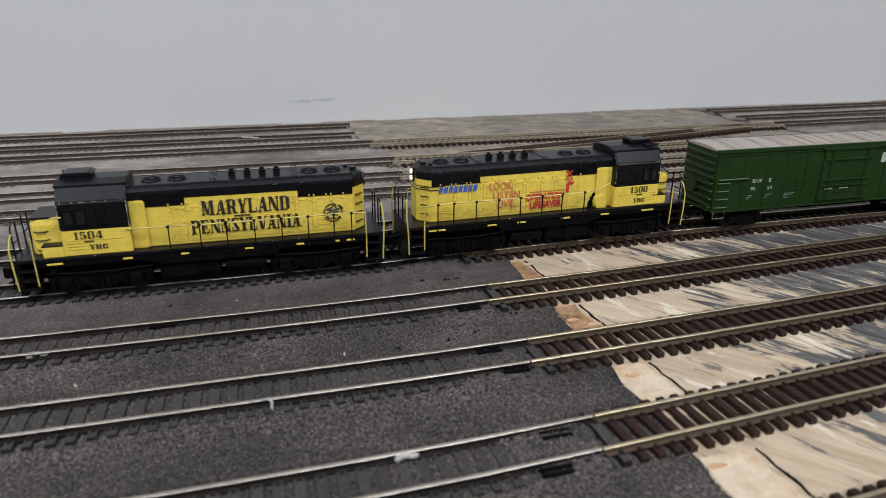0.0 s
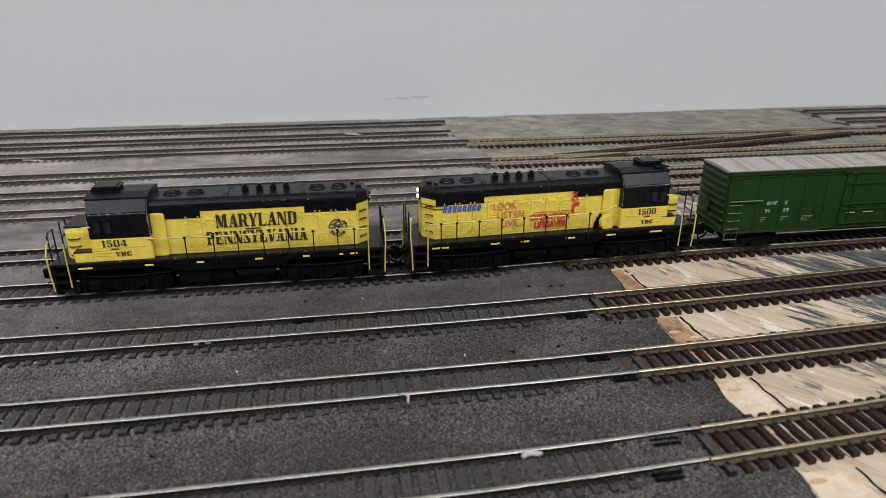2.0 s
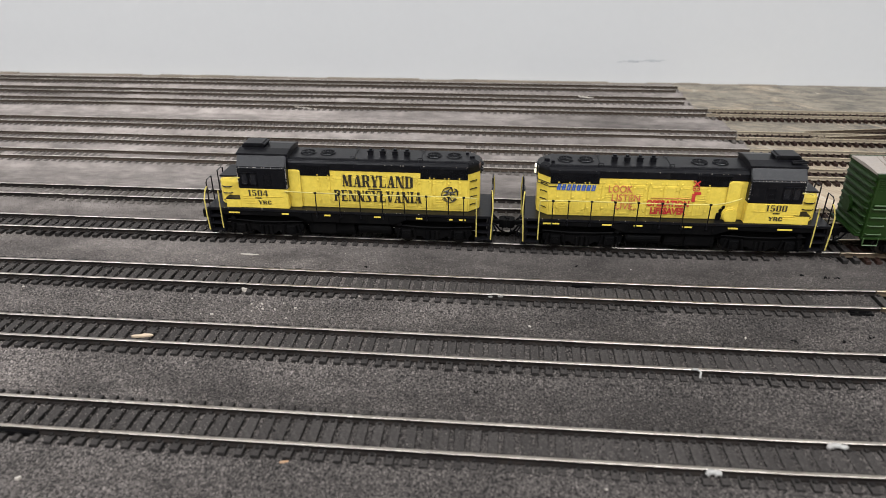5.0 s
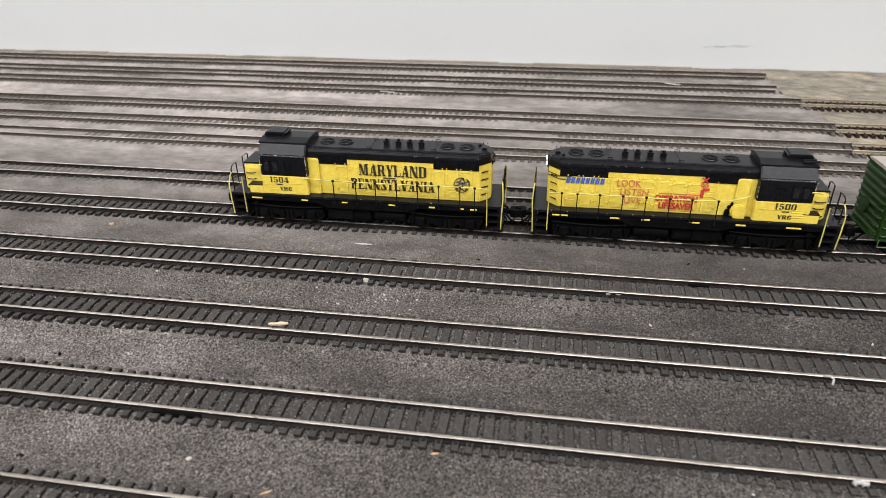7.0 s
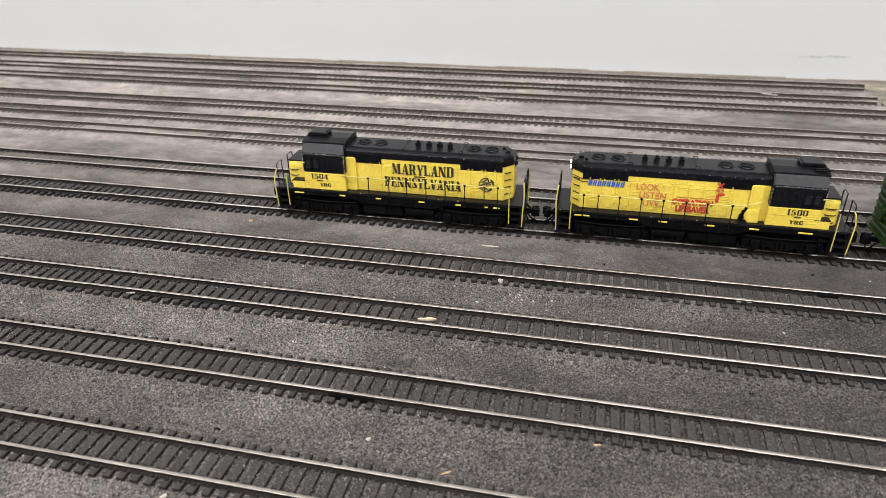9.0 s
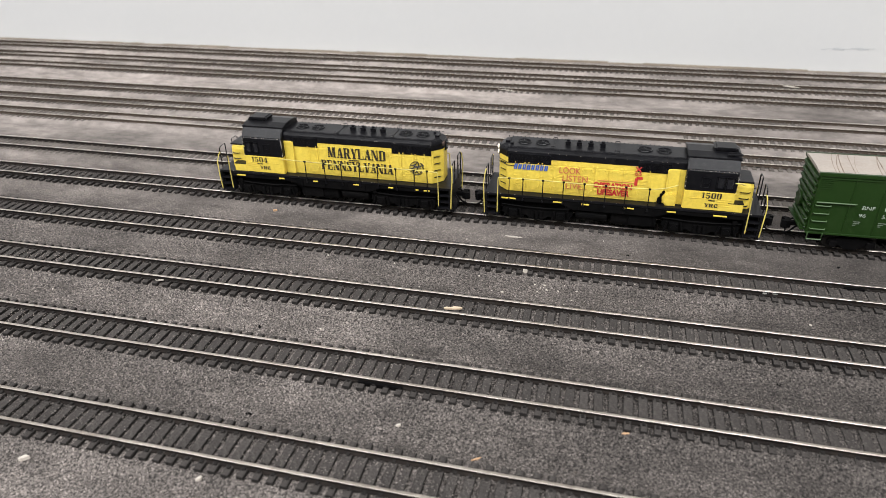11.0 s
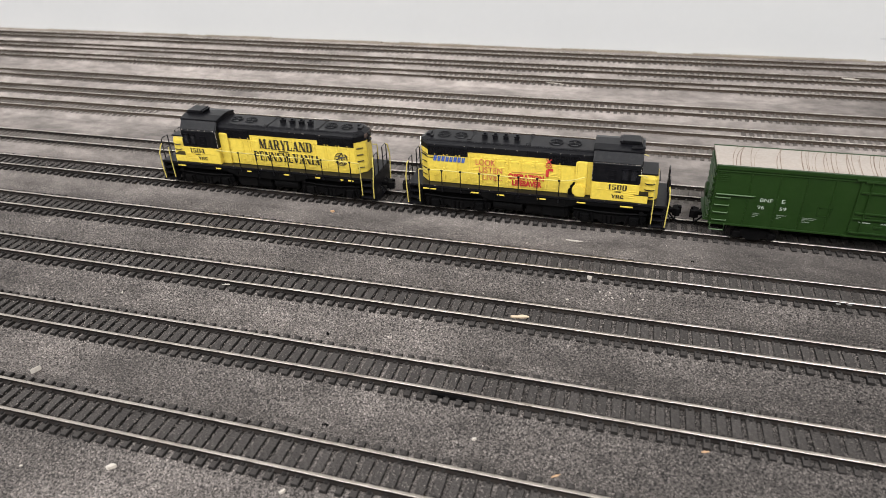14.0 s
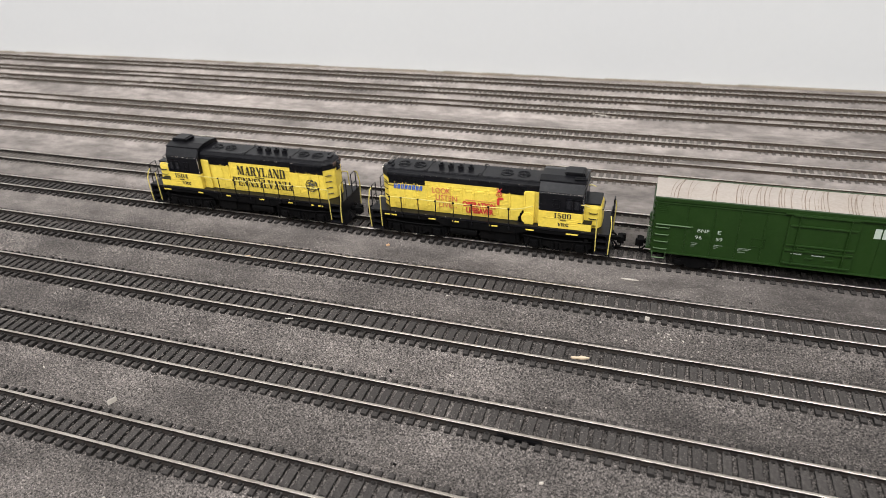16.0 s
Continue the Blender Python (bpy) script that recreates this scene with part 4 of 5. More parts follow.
    part("paint_chips", chips, CHIP_PALE, loco, "pale chips of worn paint")
    # tank and underfloor
    bm = bmesh.new()
    prism(bm, [(-7.6, 7.6), (-7.6, 3.4), (-6.4, 1.9), (6.4, 1.9), (7.6, 3.4), (7.6, 7.6)], -13.2, 2.0)
    soften(bm, 0.3)
    part("fuel_tank", bm, UNDER, loco)
    bm = bmesh.new()
    for s in (-1, 1):
        disc(bm, s * 6.0, 4.8, 3.2, 14.0, 2.0, "x", 18, 0.3)
        box(bm, -12.0, -4.0, *sorted((s * 7.4, s * 8.1)), 3.0, 6.8, 0.2)
        tube(bm, [(2.5, s * 7.9, 6.6), (8, s * 8.2, 6.9), (15, s * 8.0, 8.2)], 0.2, 5)
    part("air_reservoir", bm, UNDER, loco)
    for u in (-27.4, 27.4):
        loco_truck(loco, u)
    return loco, hood, cab


def hood_body():
    bm = bmesh.new()
    return loft(bm, [hood_ring(bm, 6.2, -20.8, 42.0, 3.4, z) for z in (11.3, 24.0)])


def hood_top():
    bm = bmesh.new()
    loft(bm, [hood_ring(bm, w, -20.8, x1, c, z) for w, x1, c, z in ((6.28, 42.1, 3.4, 23.95), (6.28, 42.1, 3.4, 26.2), (5.9, 41.6, 3.2, 27.0), (4.9, 40.4, 2.6, 27.6))])
    return soften(bm, 0.2)


def bars(owner, rows, y, s, mat, wide=0.42):
    """Writing too small to read: rows of x0, x1, z0, z1 as short broken bars."""
    rng = random.Random(len(rows))
    for x0, x1, z0, z1 in rows:
        bm = bmesh.new()
        x = x0
        while x < x1:
            w = min(rng.uniform(0.8, 1.2) * wide * (z1 - z0), x1 - x)
            box(bm, x, x + w, *sorted((y, y + s * 0.08)), z0, z1)
            x += w + 0.22 * (z1 - z0)
        part("marking", bm, mat, owner)


YFACE = 6.63


def glyph(ch):
    """A heavy serif capital as flat pieces in a cell one high, and the cell's width."""
    out = []

    def bar(x0, x1, y0, y1):
        out.append(((x0, y0), (x1, y0), (x1, y1), (x0, y1)))

    def stem(x0, x1, y0=0.0, y1=1.0):
        bar(x0, x1, y0, y1)
        for y in (y0, y1 - 0.09):
            bar(x0 - 0.08, x1 + 0.08, y, y + 0.09)

    def slant(xa, ya, xb, yb, w):
        out.append(((xa, ya), (xa + w, ya), (xb + w, yb), (xb, yb)))

    def foot(x0, x1, y):
        bar(x0, x1, y, y + 0.09)

    if ch == "M":
        stem(0.1, 0.2), stem(0.82, 1.08), slant(0.1, 1, 0.45, 0.05, 0.28), slant(0.76, 1, 0.55, 0.05, 0.1)
        return out, 1.24
    if ch == "A":
        slant(0.12, 0, 0.42, 1, 0.1), slant(0.38, 1, 0.58, 0, 0.29), bar(0.22, 0.62, 0.27, 0.36), foot(0.0, 0.34, 0), foot(0.5, 0.96, 0)
        return out, 0.98
    if ch in "RP":
        stem(0.1, 0.37), bar(0.3, 0.68, 0.91, 1), bar(0.3, 0.68, 0.44, 0.53), bar(0.58, 0.86, 0.5, 0.94)
        if ch == "R":
            slant(0.46, 0.48, 0.64, 0, 0.27), foot(0.6, 1.0, 0)
        return out, 1.02 if ch == "R" else 0.94
    if ch == "Y":
        slant(0.04, 1, 0.3, 0.42, 0.28), slant(0.74, 1, 0.5, 0.42, 0.1), bar(0.3, 0.58, 0, 0.46), foot(0.2, 0.68, 0), foot(-0.04, 0.42, 0.91), foot(0.64, 0.94, 0.91)
        return out, 0.92
    if ch == "L":
        stem(0.1, 0.37), bar(0.3, 0.82, 0, 0.09), bar(0.73, 0.82, 0, 0.34)
        return out, 0.9
    if ch == "N":
        stem(0.1, 0.2), stem(0.8, 0.9), slant(0.1, 1, 0.6, 0, 0.3)
        return out, 1.04
    if ch == "D":
        stem(0.1, 0.37), bar(0.3, 0.7, 0.91, 1), bar(0.3, 0.7, 0, 0.09), bar(0.62, 0.92, 0.08, 0.92)
        return out, 1.02
    if ch == "E":
        stem(0.1, 0.37), bar(0.3, 0.8, 0.91, 1), bar(0.3, 0.62, 0.45, 0.54), bar(0.3, 0.84, 0, 0.09), bar(0.72, 0.8, 0.68, 1), bar(0.76, 0.84, 0, 0.32), bar(0.56, 0.63, 0.34, 0.66)
        return out, 0.92
    if ch == "S":
        bar(0.2, 0.7, 0.91, 1), bar(0.12, 0.62, 0, 0.09), slant(0.08, 0.8, 0.46, 0.2, 0.32), bar(0.08, 0.34, 0.66, 0.95), bar(0.5, 0.78, 0.05, 0.34), bar(0.66, 0.74, 0.68, 1), bar(0.08, 0.16, 0, 0.32)
        return out, 0.86
    if ch == "V":
        slant(0.06, 1, 0.34, 0, 0.29), slant(0.78, 1, 0.52, 0, 0.1), foot(-0.03, 0.46, 0.91), foot(0.66, 0.98, 0.91)
        return out, 0.96
    if ch == "1":
        stem(0.2, 0.44), slant(0.06, 0.74, 0.2, 0.9, 0.12)
        return out, 0.66
    if ch == "5":
        bar(0.12, 0.68, 0.86, 1), bar(0.12, 0.22, 0.5, 0.9), bar(0.2, 0.62, 0.52, 0.62), bar(0.5, 0.76, 0.1, 0.56), bar(0.14, 0.64, 0, 0.1), bar(0.08, 0.28, 0.05, 0.26)
        return out, 0.88
    if ch == "0":
        bar(0.06, 0.3, 0.12, 0.88), bar(0.56, 0.8, 0.12, 0.88), bar(0.18, 0.68, 0.9, 1), bar(0.18, 0.68, 0, 0.1), slant(0.06, 0.88, 0.18, 1, 0.2), slant(0.6, 1, 0.66, 0.88, 0.14), slant(0.18, 0, 0.06, 0.12, 0.2), slant(0.66, 0.12, 0.58, 0, 0.12)
        return out, 0.9
    if ch == "4":
        bar(0.46, 0.7, 0, 1), slant(0.02, 0.26, 0.42, 1, 0.1), bar(0.02, 0.84, 0.22, 0.32), bar(0.34, 0.82, 0, 0.09)
        return out, 0.9
    if ch == "C":
        bar(0.05, 0.32, 0.12, 0.88), bar(0.16, 0.66, 0.82, 1), bar(0.16, 0.66, 0, 0.18), bar(0.56, 0.8, 0.64, 0.94), bar(0.56, 0.8, 0.06, 0.36)
        return out, 0.9
    stem(0.12, 0.4)
    return out, 0.52


def serif_word(text, mat, parent, x0, x1, z0, z1, y, label="", name="lettering"):
    cells = [glyph(ch) for ch in text]
    total = sum(w for _, w in cells)
    bm, at, n = bmesh.new(), 0.0, 0
    for pieces, w in cells:
        for piece in pieces:
            n += 1
            out = 0.002 * (n % 12)
            bm.faces.new([bm.verts.new(((x0 + (x1 - x0) * (at + u) / total) if y < 0 else (x1 - (x1 - x0) * (at + u) / total), y - out if y < 0 else y + out, z0 + (z1 - z0) * v)) for u, v in piece])
        at += w
    return part(name, bm, mat, parent, label)


LOCO_A, hood_a, cab_a = locomotive(-107.4, 0, "yellow and black model diesel locomotive leading the train", 0)
serif_word("MARYLAND", BLACK_INK, hood_a, -1.3, 21.5, 18.9, 22.9, -YFACE, "heavy black serif lettering")
serif_word("PENNSYLVANIA", BLACK_INK, hood_a, -4.3, 24.0, 13.9, 17.7, -YFACE, "heavy black serif lettering")
part("lettering", box(bmesh.new(), 6.8, 11.0, -YFACE - 0.05, -YFACE + 0.05, 18.1, 18.45), BLACK_INK, hood_a)
serif_word("1504", BLACK_INK, cab_a, -31.8, -25.0, 15.6, 17.6, -8.78, name="number")
bars(cab_a, [(-29.6, -27.4, 14.7, 15.1)], -8.7, -1, BLACK_INK)
serif_word("YRC", BLACK_INK, cab_a, -28.6, -24.2, 12.8, 14.1, -8.78, "heavy black lettering")
# round emblem: a broken ring with a tangle of strokes inside it
def emblem(hood, cx, cz, r):
    bm = bmesh.new()
    for a0, a1 in ((-0.1, 1.0), (1.3, 3.5), (3.9, 5.6)):
        tube(bm, [(cx + r * math.cos(a0 + (a1 - a0) * k / 9), -YFACE, cz + r * math.sin(a0 + (a1 - a0) * k / 9)) for k in range(10)], 0.15, 5)
    strokes = [((-1.9, 0.9), (-0.4, 1.5), (0.6, 2.4)), ((0.6, 2.4), (1.0, 0.8), (2.2, 1.4)), ((-0.4, 1.5), (-0.9, 0.2), (-1.8, -0.3)),
               ((-2.1, -0.2), (-0.2, 0.3), (1.7, 0.2)), ((0.4, 1.0), (0.2, -0.4), (1.3, -0.9)), ((1.8, 2.0), (2.6, 1.2), (2.3, 0.2)),
               ((-2.3, -1.6), (-1.6, -1.0), (-1.0, -1.8)), ((-0.7, -1.9), (0.1, -1.2), (0.7, -2.0)), ((1.0, -1.9), (1.7, -1.2), (2.2, -1.6)), ((-1.2, 1.0), (0.2, 0.8), (1.6, 0.9))]
    for line in strokes:
        tube(bm, [(cx + u, -YFACE, cz + v) for u, v in line], 0.2, 5)
    return part("emblem", bm, BLACK_INK, hood, "round black line emblem")


emblem(hood_a, 32.8, 17.2, 2.5)
rust = bmesh.new()
box(rust, 40.9, 42.28, -3.2, 3.2, 24.9, 26.5, 0.4)
part("rusty_corner", rust, material("rusty_brown", (0.07, 0.04, 0.028), 0.7, second=(0.015, 0.012, 0.012), scale=500, amount=0.8), hood_a, "chipped rusty brown rear edge")

LOCO_B, hood_b, cab_b = locomotive(-6.5, 180, "yellow and black model diesel locomotive with its headlight lit", 1)
bm = bmesh.new()
for k in range(8):
    u = 24.4 + 1.5 * k
    for piece in (((0, 0), (0.5, 0), (0.85, 2), (0.35, 2)), ((0.62, 0), (1.1, 0), (1.45, 2), (0.97, 2))):
        bm.faces.new([bm.verts.new((u + 1.5 - p, YFACE + 0.01, 19.95 + q)) for p, q in piece])
part("marking", bm, BLUE_INK, hood_b, "slanted blue painted mark")
words("lettering", "LOOK", PALE_RED_INK, hood_b, 13.4, 20.6, 19.6, 22.0, YFACE + 0.06, 1, "faded red lettering", 0.006)
words("lettering", "LISTEN", PALE_RED_INK, hood_b, 10.9, 19.4, 16.8, 19.1, YFACE + 0.06, 1, "faded red lettering", 0.006)
words("lettering", "LIVE...", PALE_RED_INK, hood_b, 11.0, 18.0, 14.1, 16.3, YFACE + 0.06, 1, "faded red lettering", 0.006)
words("lettering", "OPERATION", RED_INK, hood_b, -4.0, 8.8, 15.4, 17.5, YFACE + 0.06, 1, "bold red lettering", 0.05)
words("lettering", "LIFESAVER", RED_INK, hood_b, -3.3, 7.4, 12.8, 15.1, YFACE + 0.06, 1, "bold red lettering", 0.05)
sign = bmesh.new()
for a, b in (((-6.3, 23.9), (-4.5, 22.1)), ((-4.5, 23.9), (-6.3, 22.1))):
    tube(sign, [(a[0], YFACE, a[1]), (b[0], YFACE, b[1])], 0.24, 5)
for u in (-6.0, -4.8):
    tube(sign, [(u + 0.42 * math.cos(k * 0.7), YFACE, 21.3 + 0.42 * math.sin(k * 0.7)) for k in range(10)], 0.13, 5)
box(sign, -5.5, -4.5, YFACE - 0.05, YFACE + 0.05, 17.2, 19.8)
box(sign, -7.0, -5.0, YFACE - 0.05, YFACE + 0.055, 19.5, 20.4)
part("crossing_sign", sign, RED_INK, hood_b, "red crossing sign emblem")
for z in (21.0, 22.0):
    part("pinstripe", tube(bmesh.new(), [(34.6, 6.4, z), (38.6, 6.3, z), (42.05, 2.8, z), (42.05, -2.8, z)], 0.14, 5), BLACK_INK, hood_b)
part("pinstripe", tube(bmesh.new(), [(-4.5, YFACE, 18.1), (7.6, YFACE, 18.1)], 0.1, 5), PALE_RED_INK, hood_b)
serif_word("1500", BLACK_INK, cab_b, -30.6, -24.2, 15.6, 17.6, 8.78, name="number")
bars(cab_b, [(-28.6, -26.6, 14.7, 15.1)], 8.7, 1, BLACK_INK)
serif_word("YRC", BLACK_INK, cab_b, -29.8, -25.6, 12.5, 13.8, 8.78, "heavy black lettering")


# ---------------------------------------------------------------- boxcar (local: end to -x at x = 0)
CAR_LENGTH = 104.0


def car_truck(car, x):
    truck = part("truck", box(bmesh.new(), -1.4, 1.4, -6.6, 6.6, 3.2, 6.2, 0.3), UNDER, car, "black four-wheel truck")
    truck.location.x = x * MM
    for s in (-1, 1):
        bm = bmesh.new()
        prism(bm, [(-7.2, 2.0), (-3.6, 2.0), (-1.8, 0.8), (1.8, 0.8), (3.6, 2.0), (7.2, 2.0), (7.2, 3.6), (3.4, 4.8), (-3.4, 4.8), (-7.2, 3.6)], *sorted((s * 6.2, s * 7.2)), "y")
        soften(bm, 0.15)
        for u in (-5.4, 5.4):
            box(bm, u - 1.1, u + 1.1, *sorted((s * 7.0, s * 7.8)), 1.8, 3.8, 0.2)
        part("side_frame", bm, UNDER, truck)
    for u in (-5.4, 5.4):
        wheelset(truck, u, 2.6)


def boxcar(x):
    car = thing("boxcar", "green model boxcar with ribbed sides and a pale roof", "model boxcar", x, TRACKS[4], RAIL_Z)
    L, W, Z0, Z1 = CAR_LENGTH, 8.6, 6.6, 27.1
    body = part("body", box(bmesh.new(), 0.6, L - 0.6, -W, W, Z0, Z1, 0.15), GREEN, car, "dark green body shell")
    ribs = [0.9, 11.2, 19.8, 27.6, 35.4]
    for s in (-1, 1):
        for u in ribs + [L - r for r in ribs]:
            part("side_rib", box(bmesh.new(), u - 0.2, u + 0.2, *sorted((s * (W - 0.1), s * (W + 0.2))), Z0 + 0.5, Z1 - 0.6, 0.1), GREEN, body)
        bm = bmesh.new()
        box(bm, 0.4, L - 0.4, *sorted((s * (W - 0.1), s * (W + 0.45))), Z0 - 0.1, Z0 + 0.5, 0.1)
        part("side_sill", bm, GREEN, car)
        part("eave", box(bmesh.new(), 0.2, L - 0.2, *sorted((s * (W - 0.6), s * (W + 0.4))), Z1 - 0.7, Z1 + 0.5, 0.12), GREEN, car)
        part("eave_rail", box(bmesh.new(), 0.8, L - 0.8, *sorted((s * (W - 0.1), s * (W + 0.3))), Z1 - 1.6, Z1 - 1.3, 0.08), GREEN, car)
        # sliding door
        door = part("door", box(bmesh.new(), 42.0, 62.5, *sorted((s * (W - 0.1), s * (W + 0.55))), Z0 + 0.7, Z1 - 1.0, 0.15), GREEN, car, "green sliding door with ledges")
        for z, a, b in ((25.9, 43, 61.5), (22.3, 42.6, 62), (15.2, 42.4, 62.2), (13.2, 42.4, 62.2), (8.4, 42.4, 62.2)):
            part("door_ledge", box(bmesh.new(), a, b, *sorted((s * (W + 0.4), s * (W + 1.05))), z - 0.28, z + 0.28, 0.12), GREEN, door)
        bm = bmesh.new()
        for u in (45.0, 59.5):
            tube(bm, [(u, s * (W + 1.0), 8.0), (u, s * (W + 1.0), 26.0)], 0.2, 5)
        for u, z in ((47, 14.2), (52, 14.2), (57, 14.2), (50, 10.8), (56, 10.8)):
            box(bm, u - 1.2, u + 1.2, *sorted((s * (W + 0.5), s * (W + 0.85))), z - 0.4, z + 0.3, 0.1)
        part("latch_gear", bm, GREEN, door)
        for a, b, z in ((40.5, 84, Z1 - 0.9), (40.5, 84, Z0 + 0.35)):
            part("door_track", box(bmesh.new(), a, b, *sorted((s * (W + 0.2), s * (W + 0.9))), z - 0.25, z + 0.25, 0.08), GREEN, car)
        # ladder and grab irons
        bm = bmesh.new()
        for z in (8.4, 11.2, 13.9, 16.6):
            tube(bm, [(1.4, s * (W + 0.1), z), (1.5, s * (W + 0.75), z), (5.8, s * (W + 0.75), z), (5.9, s * (W + 0.1), z)], 0.2, 6)
        tube(bm, [(1.4, s * (W + 0.7), 17.8), (12.6, s * (W + 0.7), 17.8), (13.2, s * W, 17.6)], 0.26, 6)
        tube(bm, [(1.2, s * (W + 0.5), 7.0), (1.2, s * (W + 0.5), 4.6), (5.6, s * (W + 0.5), 4.6), (5.6, s * (W + 0.5), 7.0)], 0.25, 6)
        part("ladder", bm, material("pale_green_rung", (0.045, 0.085, 0.03), 0.45), car, "pale green ladder rungs")
        bm = bmesh.new()
        for z in (25.6, 24.9, 24.2, 23.5, 22.8, 22.1):
            box(bm, 1.5, 4.8, *sorted((s * W, s * (W + 0.16))), z, z + 0.25)
        part("vent_louvre", bm, GREEN, car)
        bm = bmesh.new()
        for f in ((32.2, 36.2, 15.6, 15.8), (32.2, 36.2, 12.6, 12.8), (32.2, 32.4, 12.6, 15.8), (36.0, 36.2, 12.6, 15.8)):
            box(bm, f[0], f[1], *sorted((s * W, s * (W + 0.2))), f[2], f[3])
        part("placard_frame", bm, GREEN, car)
    # corrugated ends
    for e, xe in ((-1, 0.6), (1, L - 0.6)):
        for k in range(8):
            z = 8.7 + 2.35 * k
            bm = bmesh.new()
            tube(bm, [(xe, -8.0, z), (xe + e * 0.25, -7.0, z), (xe + e * 0.25, 7.0, z), (xe, 8.0, z)], 0.62, 10)
            part("end_rib", bm, GREEN, body)
        bm = bmesh.new()
        for z in (8.4, 11.2, 13.9, 16.6):
            tube(bm, [(xe + e * 0.4, -8.2, z), (xe + e * 1.2, -8.0, z), (xe + e * 1.2, -5.2, z), (xe + e * 0.4, -5.0, z)], 0.2, 6)
        disc(bm, 2.0, 14.0, *sorted((xe + e * 0.6, xe + e * 1.5)), 2.6, "x", 18, 0.2)
        box(bm, *sorted((xe, xe + e * 1.8)), -8.0, 8.0, 7.2, 7.8, 0.1)
        part("end_gear", bm, GREEN, car)
        coupler(car, xe - e * 0.4, e)
    bm = bmesh.new()
    prism(bm, [(-8.0, Z1 - 0.1), (8.0, Z1 - 0.1), (8.0, Z1 + 0.46), (4.0, Z1 + 0.8), (0, Z1 + 0.95), (-4.0, Z1 + 0.8), (-8.0, Z1 + 0.46)], 0.2, L - 0.2)
    roof = part("roof", bm, ROOF_GREY, car, "pale grey-pink roof with rusty curved streaks")
    rng = random.Random(12)
    x = 5.0
    while x < L - 5:
        for k in range(rng.choice((2, 3, 5))):
            u = x + k * rng.uniform(0.8, 1.3)
            bend = rng.uniform(1.5, 3.5)
            pts = []
            for j in range(7):
                y = -7.9 + 15.8 * j / 6
                zz = Z1 + 0.46 + (0.34 if abs(y) < 4 else 0.34 * (8.0 - abs(y)) / 4.0) + (0.15 * (1 - abs(y) / 4) if abs(y) < 4 else 0)
                pts.append((u + bend * (j / 6) ** 2, y, zz - 0.06))
            part("roof_streak", tube(bmesh.new(), pts, rng.uniform(0.09, 0.2), 6), ROOF_STAIN, roof)
        x += rng.uniform(4.6, 8.2)
    # markings: bars only
    for text, a, b, z in (("BNF", 15.0, 18.7, 15.9), ("E", 21.4, 22.5, 15.9), ("96", 14.6, 16.6, 13.3), ("59", 21.2, 23.2, 13.3)):
        words("lettering", text, WHITE_INK, body, a, b, z, z + 1.25, -W - 0.03, -1, "white lettering")
    faint = [(13.6, 13.6 + w, z, z + 0.24) for w, z in ((2.0, 11.5), (1.7, 10.9), (0.9, 10.3))] + [(20.8, 20.8 + w, z, z + 0.24) for w, z in ((2.8, 11.5), (1.5, 10.9), (0.8, 10.3))]
    faint += [(28.4, 28.4 + w, z, z + 0.22) for w, z in ((4.2, 11.4), (3.4, 10.9), (1.0, 10.4), (2.4, 9.9))]
    bars(body, faint, -W - 0.02, -1, FADED_WHITE, 0.8)
    part('marking', box(bmesh.new(), 66.5, 72.5, -W - 0.08, -W + 0.02, 20.2, 23.6), WHITE_INK, body, 'pale square emblem')
    bars(car, [(44.4, 47.6, 11.9, 12.2), (50.6, 54.4, 11.9, 12.2)], -W - 0.58, -1, WHITE_INK)
    part("underframe", box(bmesh.new(), 3, L - 3, -2.4, 2.4, 4.6, 6.7, 0.2), UNDER, car)
    part("cross_bearer", box(bmesh.new(), 38, 66, -7.5, 7.5, 5.4, 6.7, 0.2), UNDER, car)
    for u in (15.5, L - 15.5):
        car_truck(car, u)
    return car


CAR = boxcar(49.2)

# ---------------------------------------------------------------- litter on the board
def shard(name, x, y, length, width, turn, mat, label, category, thick=0.35, seed=1, z=0.0, group=""):
    rng = random.Random(seed)
    n = 7
    top = [(-length / 2 + length * k / n, width / 2 * rng.uniform(0.4, 1.0) * math.sin(math.pi * (k + 0.4) / (n + 0.8))) for k in range(n + 1)]
    low = [(u, -width / 2 * rng.uniform(0.4, 1.0) * math.sin(math.pi * (k + 0.4) / (n + 0.8))) for k, (u, _) in enumerate(top)][::-1]
    bm = prism(bmesh.new(), top + low, 0, thick, "z")
    ob = new(name, to_mesh(name, bm, mat))
    ob.matrix_basis = pose(x * MM, y * MM, (ground_height(x, y) + z) * MM, rng.uniform(-8, 8), rng.uniform(-6, 6), turn)
    return tagged(ob, label, category, group)


shard("plaster_crumb", -157.7, 121.7, 2.2, 1.8, 20, CHIP_PALE, "small white plaster crumb on the ballast", "crumb", 1.0, 1)
shard("wood_chip", -175.6, 95.4, 5.4, 1.5, 12, PALE_EDGE, "pale tan wood chip lying beside a rail", "wood chip", 0.5, 2, 0.9)
shard("wood_sliver", -165.0, 146.0, 6.6, 0.9, 5, CHIP_PALE, "thin pale wood sliver on the ballast", "wood chip", 0.3, 3)
shard("paper_strip", -190.0, 316.0, 21.0, 2.4, -2, CHIP_PALE, "long pale strip of paper between far tracks", "paper strip", 0.4, 4, 0.2)
shard("plaster_crumb", -257.7, 19.2, 2.4, 1.6, 30, CHIP_PALE, "small white plaster crumb on the ballast", "crumb", 0.8, 5)
shard("plaster_crumb", -178.0, 48.3, 1.2, 1.0, 30, CHIP_PALE, "tiny white plaster crumb on the ballast", "crumb", 0.5, 6)
